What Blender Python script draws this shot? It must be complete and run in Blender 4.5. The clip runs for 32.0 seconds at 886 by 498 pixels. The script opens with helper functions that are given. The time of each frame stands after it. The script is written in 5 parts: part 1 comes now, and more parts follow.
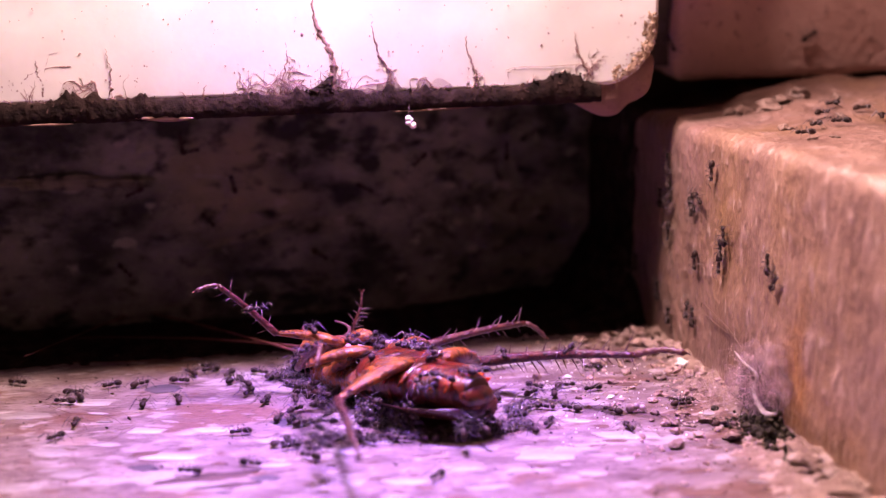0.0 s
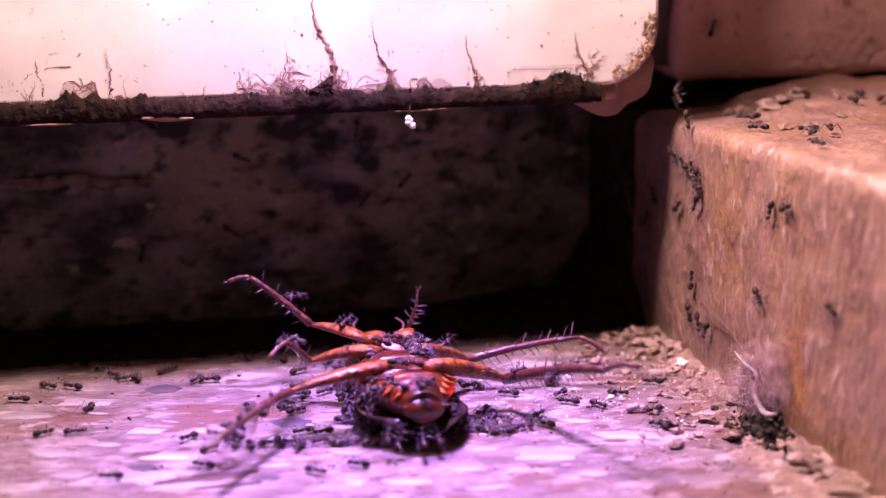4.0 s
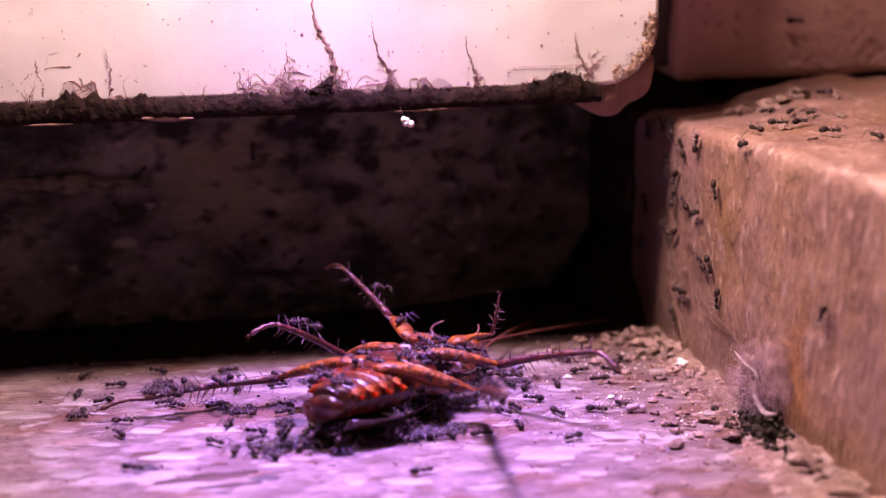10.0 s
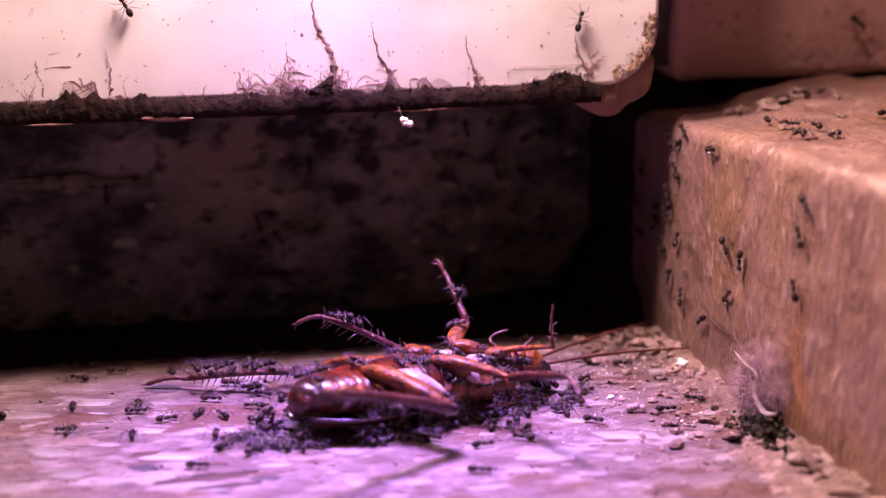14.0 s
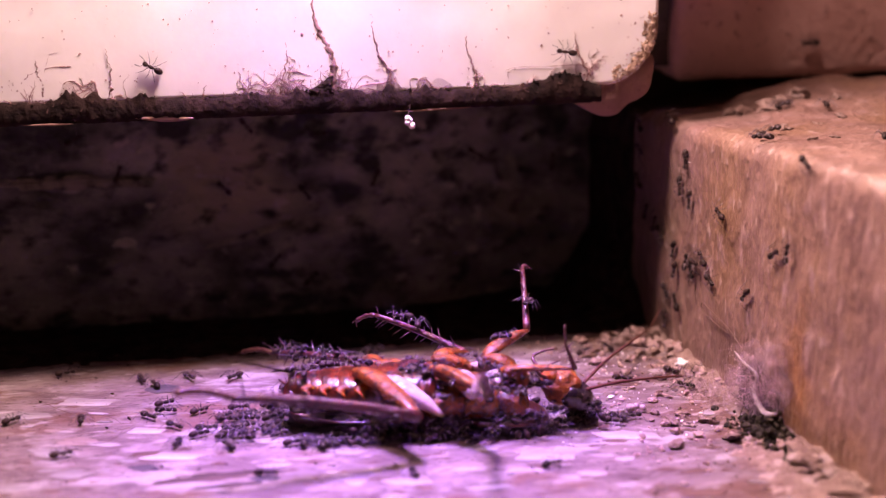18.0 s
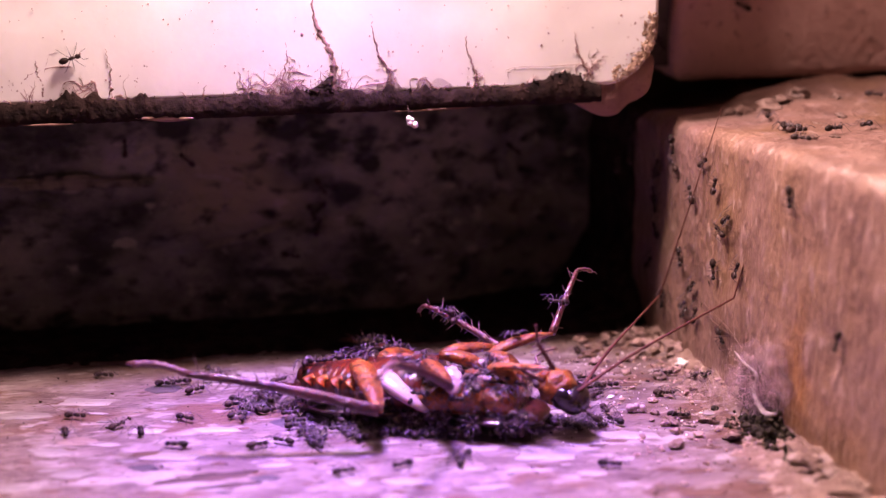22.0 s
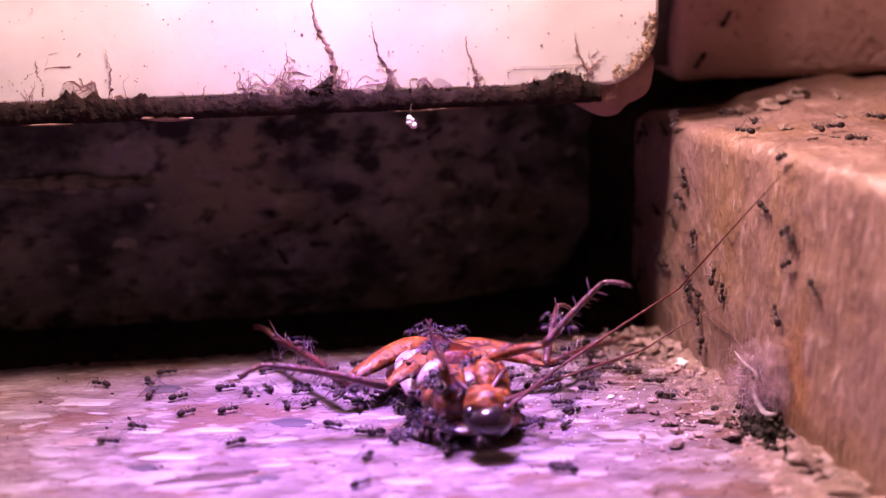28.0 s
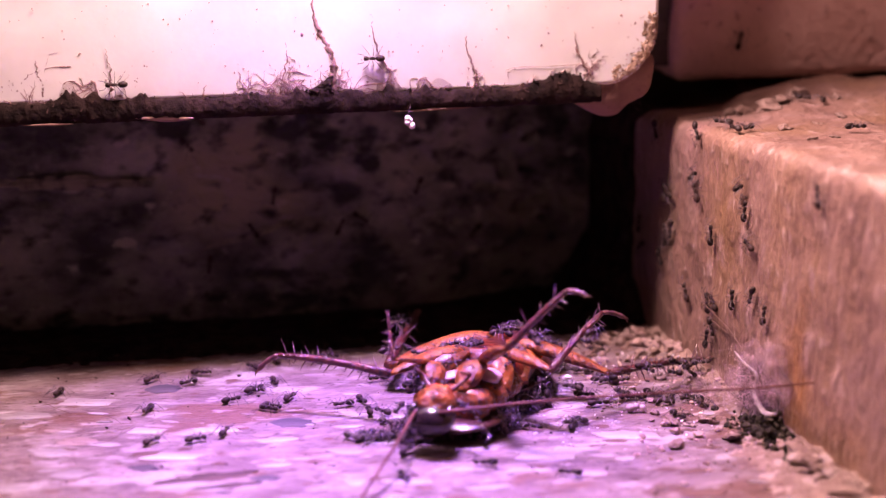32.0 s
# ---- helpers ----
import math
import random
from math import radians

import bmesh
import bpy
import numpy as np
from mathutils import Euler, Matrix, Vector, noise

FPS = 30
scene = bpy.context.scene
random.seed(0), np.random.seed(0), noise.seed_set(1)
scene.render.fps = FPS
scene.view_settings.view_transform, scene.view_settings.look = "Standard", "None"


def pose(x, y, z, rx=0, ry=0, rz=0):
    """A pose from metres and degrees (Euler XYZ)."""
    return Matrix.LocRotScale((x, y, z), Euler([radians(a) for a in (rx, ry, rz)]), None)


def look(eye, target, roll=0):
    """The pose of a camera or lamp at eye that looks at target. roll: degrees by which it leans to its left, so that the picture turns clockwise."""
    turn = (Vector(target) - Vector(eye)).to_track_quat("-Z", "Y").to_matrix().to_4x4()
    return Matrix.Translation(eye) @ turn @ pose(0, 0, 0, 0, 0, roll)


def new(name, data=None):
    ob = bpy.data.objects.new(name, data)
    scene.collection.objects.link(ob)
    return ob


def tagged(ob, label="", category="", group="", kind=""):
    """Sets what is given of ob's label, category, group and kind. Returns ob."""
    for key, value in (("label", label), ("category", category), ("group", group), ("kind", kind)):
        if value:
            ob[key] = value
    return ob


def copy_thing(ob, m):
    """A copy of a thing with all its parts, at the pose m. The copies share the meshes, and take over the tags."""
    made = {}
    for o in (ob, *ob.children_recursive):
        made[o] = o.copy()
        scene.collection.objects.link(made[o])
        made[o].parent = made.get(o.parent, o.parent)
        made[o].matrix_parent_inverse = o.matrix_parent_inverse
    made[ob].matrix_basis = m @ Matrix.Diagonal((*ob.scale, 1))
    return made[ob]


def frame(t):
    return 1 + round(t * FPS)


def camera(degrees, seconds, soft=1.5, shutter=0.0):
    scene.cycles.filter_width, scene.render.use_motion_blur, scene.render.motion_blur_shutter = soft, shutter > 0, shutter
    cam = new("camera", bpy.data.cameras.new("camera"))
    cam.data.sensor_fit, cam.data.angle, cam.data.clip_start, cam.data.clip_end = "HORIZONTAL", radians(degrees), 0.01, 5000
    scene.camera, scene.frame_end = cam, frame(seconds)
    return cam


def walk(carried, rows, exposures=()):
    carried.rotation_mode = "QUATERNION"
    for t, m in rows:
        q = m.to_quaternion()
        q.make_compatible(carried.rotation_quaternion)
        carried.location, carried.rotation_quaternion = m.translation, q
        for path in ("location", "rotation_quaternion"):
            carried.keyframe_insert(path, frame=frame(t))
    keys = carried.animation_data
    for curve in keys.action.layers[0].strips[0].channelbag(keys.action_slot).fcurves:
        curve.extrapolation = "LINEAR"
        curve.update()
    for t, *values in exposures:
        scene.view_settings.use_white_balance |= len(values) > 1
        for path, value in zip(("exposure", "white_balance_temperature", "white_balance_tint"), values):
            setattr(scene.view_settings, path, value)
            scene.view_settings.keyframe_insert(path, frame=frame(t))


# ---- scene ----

MM = 0.001

# ---- camera: it stands still ----
cam = camera(26.0, 32.0, soft=1.35)
EYE = Vector((-46.7, -205.9, 68.0)) * MM
AIM = EYE + Vector((0.2226, 0.9490, -0.2232))
cam.data.dof.use_dof = True
cam.data.dof.focus_distance = 0.226
cam.data.dof.aperture_fstop = 19
walk(cam, [(0, look(EYE, AIM)), (32, look(EYE, AIM))], exposures=[(0, 0.23, 6500, 4), (3, 0.25, 6500, 4), (8, 0.11, 6500, 4), (9, 0.0, 6600, 4), (14, -0.05, 6600, 7), (19, 0.04, 6600, 3), (21, 0.04, 6600, 2), (23, 0.05, 6600, 8), (25, 0.0, 6900, 14), (28, 0.12, 6600, 11), (32, 0.17, 6600, 11)])

# ---- light: one bright lamp close above the corner, its tinted beam, a dim room ----
world = bpy.data.worlds.new("room_air")
world.use_nodes = True
world.node_tree.nodes["Background"].inputs[0].default_value = (0.9, 0.86, 0.76, 1)
world.node_tree.nodes["Background"].inputs[1].default_value = 0.0115
scene.world = world


def lamp(name, kind, at, colour, watts, size, aim=None, angle=60, blend=1.0):
    data = bpy.data.lights.new(name, kind)
    data.color, data.energy, data.shadow_soft_size = colour, watts, size
    ob = new(name, data)
    ob.matrix_world = look(Vector(at) * MM, Vector(aim or (at[0], at[1] + 0.01, 0)) * MM)
    if kind == "SPOT":
        data.spot_size, data.spot_blend = radians(angle), blend
    return ob


lamp("work_lamp", "POINT", (-7, 7.5, 104), (1.0, 0.65, 0.63), 0.96, 0.010)
lamp("room_lamp", "POINT", (-60, -60, 390), (1.0, 0.58, 0.53), 2.4, 0.008)
lamp("beam_lamp", "SPOT", (-7, 3, 112), (0.30, 0.095, 1.0), 2.75, 0.014, aim=(-8, -8, 0), angle=43, blend=0.8)


# ---- materials ----
def shader(name, c1, c2, c3=None, scale=300.0, fine=2500.0, rough=(0.5, 0.8), bump=0.3, depth=0.0002,
           stretch=(1, 1, 1), coat=0.0, spots=(0.62, 0.72), vary=0.0, glow=0.0, clear=0.0, spec=0.5, wide=None, sub=0.0):
    """Two scales of noise mix c1 and c2; c3 makes fine spots. Scales are per metre."""
    m = bpy.data.materials.new(name)
    m.use_nodes = True
    n, l = m.node_tree.nodes, m.node_tree.links
    b = n["Principled BSDF"]
    co = n.new("ShaderNodeTexCoord")
    mp = n.new("ShaderNodeMapping")
    mp.inputs["Scale"].default_value = stretch
    l.new(co.outputs["Object"], mp.inputs["Vector"])
    big, small = n.new("ShaderNodeTexNoise"), n.new("ShaderNodeTexNoise")
    big.inputs["Scale"].default_value, small.inputs["Scale"].default_value = scale, fine
    big.inputs["Detail"].default_value, small.inputs["Detail"].default_value = 6, 4
    big.inputs["Roughness"].default_value = 0.62
    for t in (big, small):
        l.new(mp.outputs["Vector"], t.inputs["Vector"])
    ramp = n.new("ShaderNodeMapRange")
    ramp.inputs["From Min"].default_value, ramp.inputs["From Max"].default_value = 0.36, 0.64
    l.new(big.outputs["Fac"], ramp.inputs["Value"])
    mix = n.new("ShaderNodeMix")
    mix.data_type = "RGBA"
    mix.inputs["A"].default_value, mix.inputs["B"].default_value = (*c1, 1), (*c2, 1)
    l.new(ramp.outputs["Result"], mix.inputs["Factor"])
    out = mix.outputs["Result"]
    for tint, size, low, high in (wide or []):
        far, edge, mix3 = n.new("ShaderNodeTexNoise"), n.new("ShaderNodeMapRange"), n.new("ShaderNodeMix")
        far.inputs["Scale"].default_value, far.inputs["Detail"].default_value = size, 5
        edge.inputs["From Min"].default_value, edge.inputs["From Max"].default_value = low, high
        l.new(mp.outputs["Vector"], far.inputs["Vector"])
        l.new(far.outputs["Fac"], edge.inputs["Value"])
        mix3.data_type = "RGBA"
        mix3.inputs["B"].default_value = (*tint, 1)
        l.new(out, mix3.inputs["A"])
        l.new(edge.outputs["Result"], mix3.inputs["Factor"])
        out = mix3.outputs["Result"]
    if c3:
        cut = n.new("ShaderNodeMapRange")
        cut.inputs["From Min"].default_value, cut.inputs["From Max"].default_value = spots
        l.new(small.outputs["Fac"], cut.inputs["Value"])
        mix2 = n.new("ShaderNodeMix")
        mix2.data_type = "RGBA"
        mix2.inputs["B"].default_value = (*c3, 1)
        l.new(out, mix2.inputs["A"])
        l.new(cut.outputs["Result"], mix2.inputs["Factor"])
        out = mix2.outputs["Result"]
    if vary:
        info, hsv = n.new("ShaderNodeObjectInfo"), n.new("ShaderNodeHueSaturation")
        rng = n.new("ShaderNodeMapRange")
        rng.inputs["To Min"].default_value, rng.inputs["To Max"].default_value = 1 - vary, 1 + vary
        l.new(info.outputs["Random"], rng.inputs["Value"])
        l.new(rng.outputs["Result"], hsv.inputs["Value"])
        l.new(out, hsv.inputs["Color"])
        out = hsv.outputs["Color"]
    l.new(out, b.inputs["Base Color"])
    rr = n.new("ShaderNodeMapRange")
    rr.inputs["To Min"].default_value, rr.inputs["To Max"].default_value = rough
    l.new(small.outputs["Fac"], rr.inputs["Value"])
    l.new(rr.outputs["Result"], b.inputs["Roughness"])
    bm_ = n.new("ShaderNodeBump")
    bm_.inputs["Strength"].default_value, bm_.inputs["Distance"].default_value = bump, depth
    add = n.new("ShaderNodeMath")
    add.operation = "ADD"
    l.new(big.outputs["Fac"], add.inputs[0])
    l.new(small.outputs["Fac"], add.inputs[1])
    l.new(add.outputs["Value"], bm_.inputs["Height"])
    l.new(bm_.outputs["Normal"], b.inputs["Normal"])
    b.inputs["Coat Weight"].default_value = coat
    b.inputs["Coat Roughness"].default_value = 0.12
    b.inputs["Specular IOR Level"].default_value = spec
    if sub:
        b.inputs["Subsurface Weight"].default_value = sub
        b.inputs["Subsurface Radius"].default_value = (1.0, 0.25, 0.06)
        b.inputs["Subsurface Scale"].default_value = 0.002
    if clear:
        tr, ms = n.new("ShaderNodeBsdfTransparent"), n.new("ShaderNodeMixShader")
        ms.inputs["Fac"].default_value = clear
        l.new(b.outputs["BSDF"], ms.inputs[1])
        l.new(tr.outputs["BSDF"], ms.inputs[2])
        l.new(ms.outputs["Shader"], n["Material Output"].inputs["Surface"])
    return m


M_FLOOR = shader("worn_floor", (0.095, 0.058, 0.057), (0.215, 0.16, 0.168), (0.065, 0.036, 0.032), 290, 1700, (0.5, 0.85), 0.7, 0.0004, (0.5, 1.05, 1), spots=(0.60, 0.70), wide=[((0.33, 0.285, 0.297), 170, 0.55, 0.62), ((0.125, 0.066, 0.052), 80, 0.53, 0.60), ((0.28, 0.23, 0.238), 560, 0.58, 0.66), ((0.105, 0.07, 0.076), 150, 0.62, 0.70), ((0.105, 0.052, 0.04), 420, 0.62, 0.67)], spec=0.3)
M_CHIP = shader("pale_chip", (0.20, 0.16, 0.165), (0.37, 0.33, 0.34), (0.14, 0.095, 0.09), 520, 1500, (0.5, 0.8), 0.5, 0.0003, (0.7, 1.0, 1), vary=0.3, spec=0.25)
M_CHIP_BROWN = shader("brown_chip", (0.095, 0.048, 0.036), (0.155, 0.093, 0.075), (0.06, 0.032, 0.024), 380, 1300, (0.55, 0.8), 0.4, 0.0002, (0.7, 1.2, 1), vary=0.3, spec=0.2)
M_CHIP_ROSE = shader("rosy_chip", (0.155, 0.11, 0.10), (0.23, 0.175, 0.165), (0.10, 0.066, 0.055), 260, 1300, (0.55, 0.8), 0.3, 0.0002, (0.5, 1.6, 1), vary=0.25, spec=0.2)
M_CHIP_GREY = shader("grey_chip", (0.04, 0.033, 0.046), (0.085, 0.068, 0.08), (0.025, 0.02, 0.025), 400, 1800, (0.55, 0.8), 0.3, 0.0002, vary=0.2, spec=0.2)
M_CHIP_DARK = shader("dark_brown_chip", (0.030, 0.017, 0.016), (0.075, 0.044, 0.042), (0.12, 0.075, 0.07), 400, 1500, (0.6, 0.85), 0.4, 0.0002, (0.6, 1.2, 1), vary=0.15, spec=0.2)
M_LIME = shader("limewashed_brick", (0.80, 0.77, 0.75), (0.90, 0.88, 0.87), (0.60, 0.42, 0.35), 60, 900, (0.5, 0.8), 0.07, 0.0003, spots=(0.69, 0.76), wide=[((0.76, 0.64, 0.57), 30, 0.56, 0.74)])
M_CRUST = shader("brown_crust", (0.20, 0.12, 0.08), (0.48, 0.33, 0.24), (0.72, 0.6, 0.5), 450, 1800, (0.4, 0.8), 1.0, 0.0006)
# soil; its near-black also stands in for shade beside the dark stone
M_SOIL_SHADE = shader("soil_and_shade", (0.006, 0.004, 0.004), (0.032, 0.019, 0.016), (0.12, 0.066, 0.052), 420, 1900, (0.75, 1.0), 1.0, 0.0006, spots=(0.63, 0.77), spec=0.10)
M_DIRT = shader("maroon_dirt", (0.008, 0.005, 0.005), (0.028, 0.016, 0.0145), (0.13, 0.08, 0.072), 380, 1300, (0.75, 1.0), 0.7, 0.0004, spots=(0.67, 0.77), spec=0.08)
M_CRACK = shader("dirt_in_cracks", (0.17, 0.095, 0.09), (0.40, 0.265, 0.255), None, 900, 3000, (0.7, 0.95), 0.6, 0.0002)
M_TRACE = shader("pale_trace", (0.20, 0.12, 0.12), (0.38, 0.25, 0.25), None, 900, 3000, (0.7, 0.95), 0.4, 0.0001)
M_SMEAR = shader("ochre_smear", (0.10, 0.09, 0.06), (0.20, 0.18, 0.125), (0.03, 0.028, 0.024), 200, 500, (0.7, 0.95), 0.5, 0.0004, spots=(0.5, 0.66))
M_WEB = shader("old_web", (0.16, 0.09, 0.095), (0.45, 0.33, 0.34), None, 900, 2600, (0.7, 0.95), 0.3, 0.0001, clear=0.8, spec=0.1)
M_MORTAR = shader("peach_mortar", (0.21, 0.115, 0.085), (0.28, 0.165, 0.125), (0.15, 0.075, 0.055), 200, 2000, (0.5, 0.85), 0.3, 0.0003)
M_HUMUS = shader("dark_humus", (0.016, 0.014, 0.011), (0.066, 0.055, 0.042), (0.15, 0.11, 0.085), 500, 2000, (0.75, 1.0), 0.9, 0.0005, spots=(0.64, 0.76), spec=0.1)
M_EARTH = shader("peach_earth", (0.145, 0.084, 0.067), (0.265, 0.18, 0.157), (0.088, 0.045, 0.034), 330, 1500, (0.5, 0.85), 0.9, 0.0006, spots=(0.6, 0.72), wide=[((0.36, 0.275, 0.255), 420, 0.56, 0.63)])
M_STONE = shader("right_stone", (0.15, 0.083, 0.070), (0.26, 0.158, 0.133), (0.42, 0.305, 0.275), 170, 760, (0.32, 0.6), 0.8, 0.0008, (1, 1, 0.55), spots=(0.62, 0.72), wide=[((0.21, 0.12, 0.07), 52, 0.50, 0.72), ((0.30, 0.195, 0.18), 300, 0.58, 0.68)])
M_STONE_UP = shader("upper_brick_face", (0.60, 0.385, 0.355), (0.74, 0.52, 0.475), (0.36, 0.20, 0.175), 90, 700, (0.45, 0.8), 0.7, 0.0006, spots=(0.6, 0.72))
M_DARK = shader("mottled_dark_stone", (0.028, 0.027, 0.026), (0.215, 0.21, 0.18), (0.014, 0.013, 0.012), 90, 420, (0.55, 0.9), 1.0, 0.0016, (0.75, 1, 1.15), spots=(0.54, 0.72), wide=[((0.21, 0.19, 0.13), 40, 0.56, 0.68), ((0.022, 0.021, 0.021), 140, 0.58, 0.66), ((0.25, 0.235, 0.20), 330, 0.62, 0.70)], spec=0.3)
M_SHADE_GREY = shader("shade_grey", (0.06, 0.05, 0.045), (0.12, 0.10, 0.09), (0.03, 0.025, 0.022), 200, 1200, (0.7, 0.95), 0.6, 0.0004)
M_ROOM = shader("dull_plaster", (0.13, 0.10, 0.09), (0.17, 0.13, 0.12), None, 12, 90, (0.7, 0.9), 0.2, 0.002)
M_CRUMB = shader("pale_crumb", (0.21, 0.128, 0.118), (0.40, 0.285, 0.275), (0.10, 0.06, 0.048), 700, 3000, (0.4, 0.8), 0.8, 0.0002, spots=(0.64, 0.76), vary=0.4)
M_WHITE = shader("white_pellet", (0.85, 0.78, 0.76), (0.9, 0.86, 0.84), None, 900, 3500, (0.2, 0.5), 0.3, 0.0001)
M_BELLY = shader("dark_red_chitin", (0.026, 0.005, 0.003), (0.165, 0.027, 0.006), (0.011, 0.003, 0.003), 320, 1500, (0.2, 0.42), 0.9, 0.0003, (1, 0.45, 0.45), coat=0.3, spots=(0.50, 0.67), sub=0.4)
M_BAND = shader("amber_band", (0.16, 0.034, 0.004), (0.40, 0.125, 0.012), (0.06, 0.012, 0.003), 300, 900, (0.4, 0.65), 0.2, 0.0001, spots=(0.50, 0.68), sub=0.6, spec=0.3)
M_ORANGE = shader("orange_chitin", (0.08, 0.019, 0.004), (0.31, 0.102, 0.013), (0.04, 0.010, 0.005), 520, 1400, (0.28, 0.52), 1.0, 0.0004, coat=0.12, spots=(0.53, 0.67), sub=0.3, spec=0.35)
M_SHIN = shader("brown_chitin", (0.040, 0.009, 0.008), (0.115, 0.026, 0.020), (0.018, 0.007, 0.008), 600, 2200, (0.2, 0.45), 1.0, 0.0003, coat=0.2, spots=(0.52, 0.66))
M_FOOT = shader("pinkish_chitin", (0.07, 0.025, 0.022), (0.14, 0.06, 0.052), None, 700, 2200, (0.25, 0.5), 0.6, 0.0002)
M_SPINE = shader("thin_spine", (0.08, 0.04, 0.045), (0.22, 0.14, 0.165), None, 700, 2600, (0.15, 0.3), 0.1, 0.0001, coat=0.5)
M_FEELER = shader("dull_brown", (0.07, 0.022, 0.018), (0.13, 0.045, 0.035), None, 700, 2600, (0.5, 0.7), 0.1, 0.0001, spec=0.2)
M_BLACK = shader("black_chitin", (0.010, 0.007, 0.008), (0.022, 0.012, 0.012), None, 400, 2600, (0.14, 0.26), 0.15, 0.0001, coat=0.3)
M_WING = shader("brown_wing", (0.022, 0.006, 0.004), (0.055, 0.015, 0.008), (0.012, 0.004, 0.003), 220, 1800, (0.2, 0.4), 0.15, 0.0001, (0.3, 1.5, 1), coat=0.25)
M_FLESH = shader("white_membrane", (0.37, 0.265, 0.25), (0.50, 0.395, 0.385), (0.36, 0.20, 0.15), 350, 1100, (0.25, 0.5), 0.3, 0.0001, spots=(0.64, 0.78), sub=0.2)
M_PALE = shader("tan_membrane", (0.08, 0.020, 0.006), (0.32, 0.115, 0.035), (0.035, 0.010, 0.006), 600, 1800, (0.15, 0.4), 0.9, 0.0003, coat=0.35, spots=(0.50, 0.64), sub=0.3)
M_ANT = shader("ant_body", (0.012, 0.006, 0.006), (0.038, 0.019, 0.017), None, 1500, 6000, (0.45, 0.65), 0.15, 0.00005, vary=0.5, spec=0.22)
M_ANT_LEG = shader("ant_leg", (0.035, 0.025, 0.03), (0.20, 0.155, 0.19), None, 1500, 6000, (0.12, 0.28), 0.1, 0.00005, coat=0.6, vary=0.8)
M_LINT = shader("grey_lint", (0.30, 0.20, 0.23), (0.48, 0.36, 0.41), None, 600, 3000, (0.6, 0.9), 0.2, 0.0001)
M_VEIL = shader("thin_web", (0.32, 0.18, 0.21), (0.56, 0.40, 0.45), None, 500, 1700, (0.7, 0.95), 0.0, 0.0002, clear=0.87, spec=0.0)
M_VEIL_DARK = shader("stained_web", (0.12, 0.04, 0.05), (0.24, 0.12, 0.14), None, 420, 1500, (0.7, 0.95), 0.0, 0.0002, clear=0.72, spec=0.0)
M_HAIR = shader("brown_hair", (0.10, 0.05, 0.04), (0.16, 0.09, 0.07), None, 600, 3000, (0.3, 0.5), 0.1, 0.00005)
M_STRAND = shader("pale_strand", (0.26, 0.21, 0.22), (0.44, 0.37, 0.39), None, 600, 2200, (0.6, 0.9), 0.3, 0.0002)


def add_stain_or_shade(m, tint, centre, reach, amount):
    """A run of stain or painted shade with a ragged edge round a point of the material's own space, in metres."""
    n, l = m.node_tree.nodes, m.node_tree.links
    base = n["Principled BSDF"].inputs["Base Color"]
    co, mp, rag = n.new("ShaderNodeTexCoord"), n.new("ShaderNodeMapping"), n.new("ShaderNodeTexNoise")
    mp.inputs["Location"].default_value = [-c / r for c, r in zip(centre, reach)]
    mp.inputs["Scale"].default_value = [1 / r for r in reach]
    rag.inputs["Scale"].default_value, rag.inputs["Detail"].default_value = 260, 5
    size, wave, edge, mix = n.new("ShaderNodeVectorMath"), n.new("ShaderNodeMath"), n.new("ShaderNodeMapRange"), n.new("ShaderNodeMix")
    size.operation, wave.operation = "LENGTH", "MULTIPLY_ADD"
    l.new(co.outputs["Object"], mp.inputs["Vector"])
    l.new(co.outputs["Object"], rag.inputs["Vector"])
    l.new(mp.outputs["Vector"], size.inputs[0])
    l.new(rag.outputs["Fac"], wave.inputs[0])
    wave.inputs[1].default_value = 1.6
    l.new(size.outputs["Value"], wave.inputs[2])
    edge.inputs["From Min"].default_value, edge.inputs["From Max"].default_value = 2.0, 1.0
    edge.inputs["To Max"].default_value = amount
    l.new(wave.outputs["Value"], edge.inputs["Value"])
    mix.data_type = "RGBA"
    mix.inputs["B"].default_value = (*tint, 1)
    l.new(base.links[0].from_socket, mix.inputs["A"])
    l.new(edge.outputs["Result"], mix.inputs["Factor"])
    l.new(mix.outputs["Result"], base)


add_stain_or_shade(M_STONE, (0.30, 0.135, 0.035), (0.0369, -0.0185, 0.006), (0.02, 0.0035, 0.010), 0.6)
add_stain_or_shade(M_STONE, (0.24, 0.125, 0.05), (0.0369, -0.030, 0.002), (0.02, 0.012, 0.006), 0.5)
add_stain_or_shade(M_STONE, (0.20, 0.115, 0.125), (0.0369, 0.014, 0.026), (0.02, 0.009, 0.008), 0.5)

# painted shade: greys the back of the tan stone's face under the overhang
add_stain_or_shade(M_STONE, (0.105, 0.098, 0.08), (0.0369, 0.046, 0.014), (0.03, 0.026, 0.034), 0.65)

# ---- mesh helpers: all lengths in millimetres ----
def part(name, bm, material, parent=None, label="", smooth=True):
    """Links a bmesh built in millimetres as one mesh object, under a parent where given."""
    bmesh.ops.scale(bm, vec=(MM, MM, MM), verts=bm.verts)
    bmesh.ops.recalc_face_normals(bm, faces=bm.faces)
    data = bpy.data.meshes.new(name)
    bm.to_mesh(data)
    bm.free()
    data.materials.append(material)
    if smooth:
        data.shade_smooth()
    ob = new(name, data)
    ob.parent = parent
    if label:
        tagged(ob, label)
    return ob


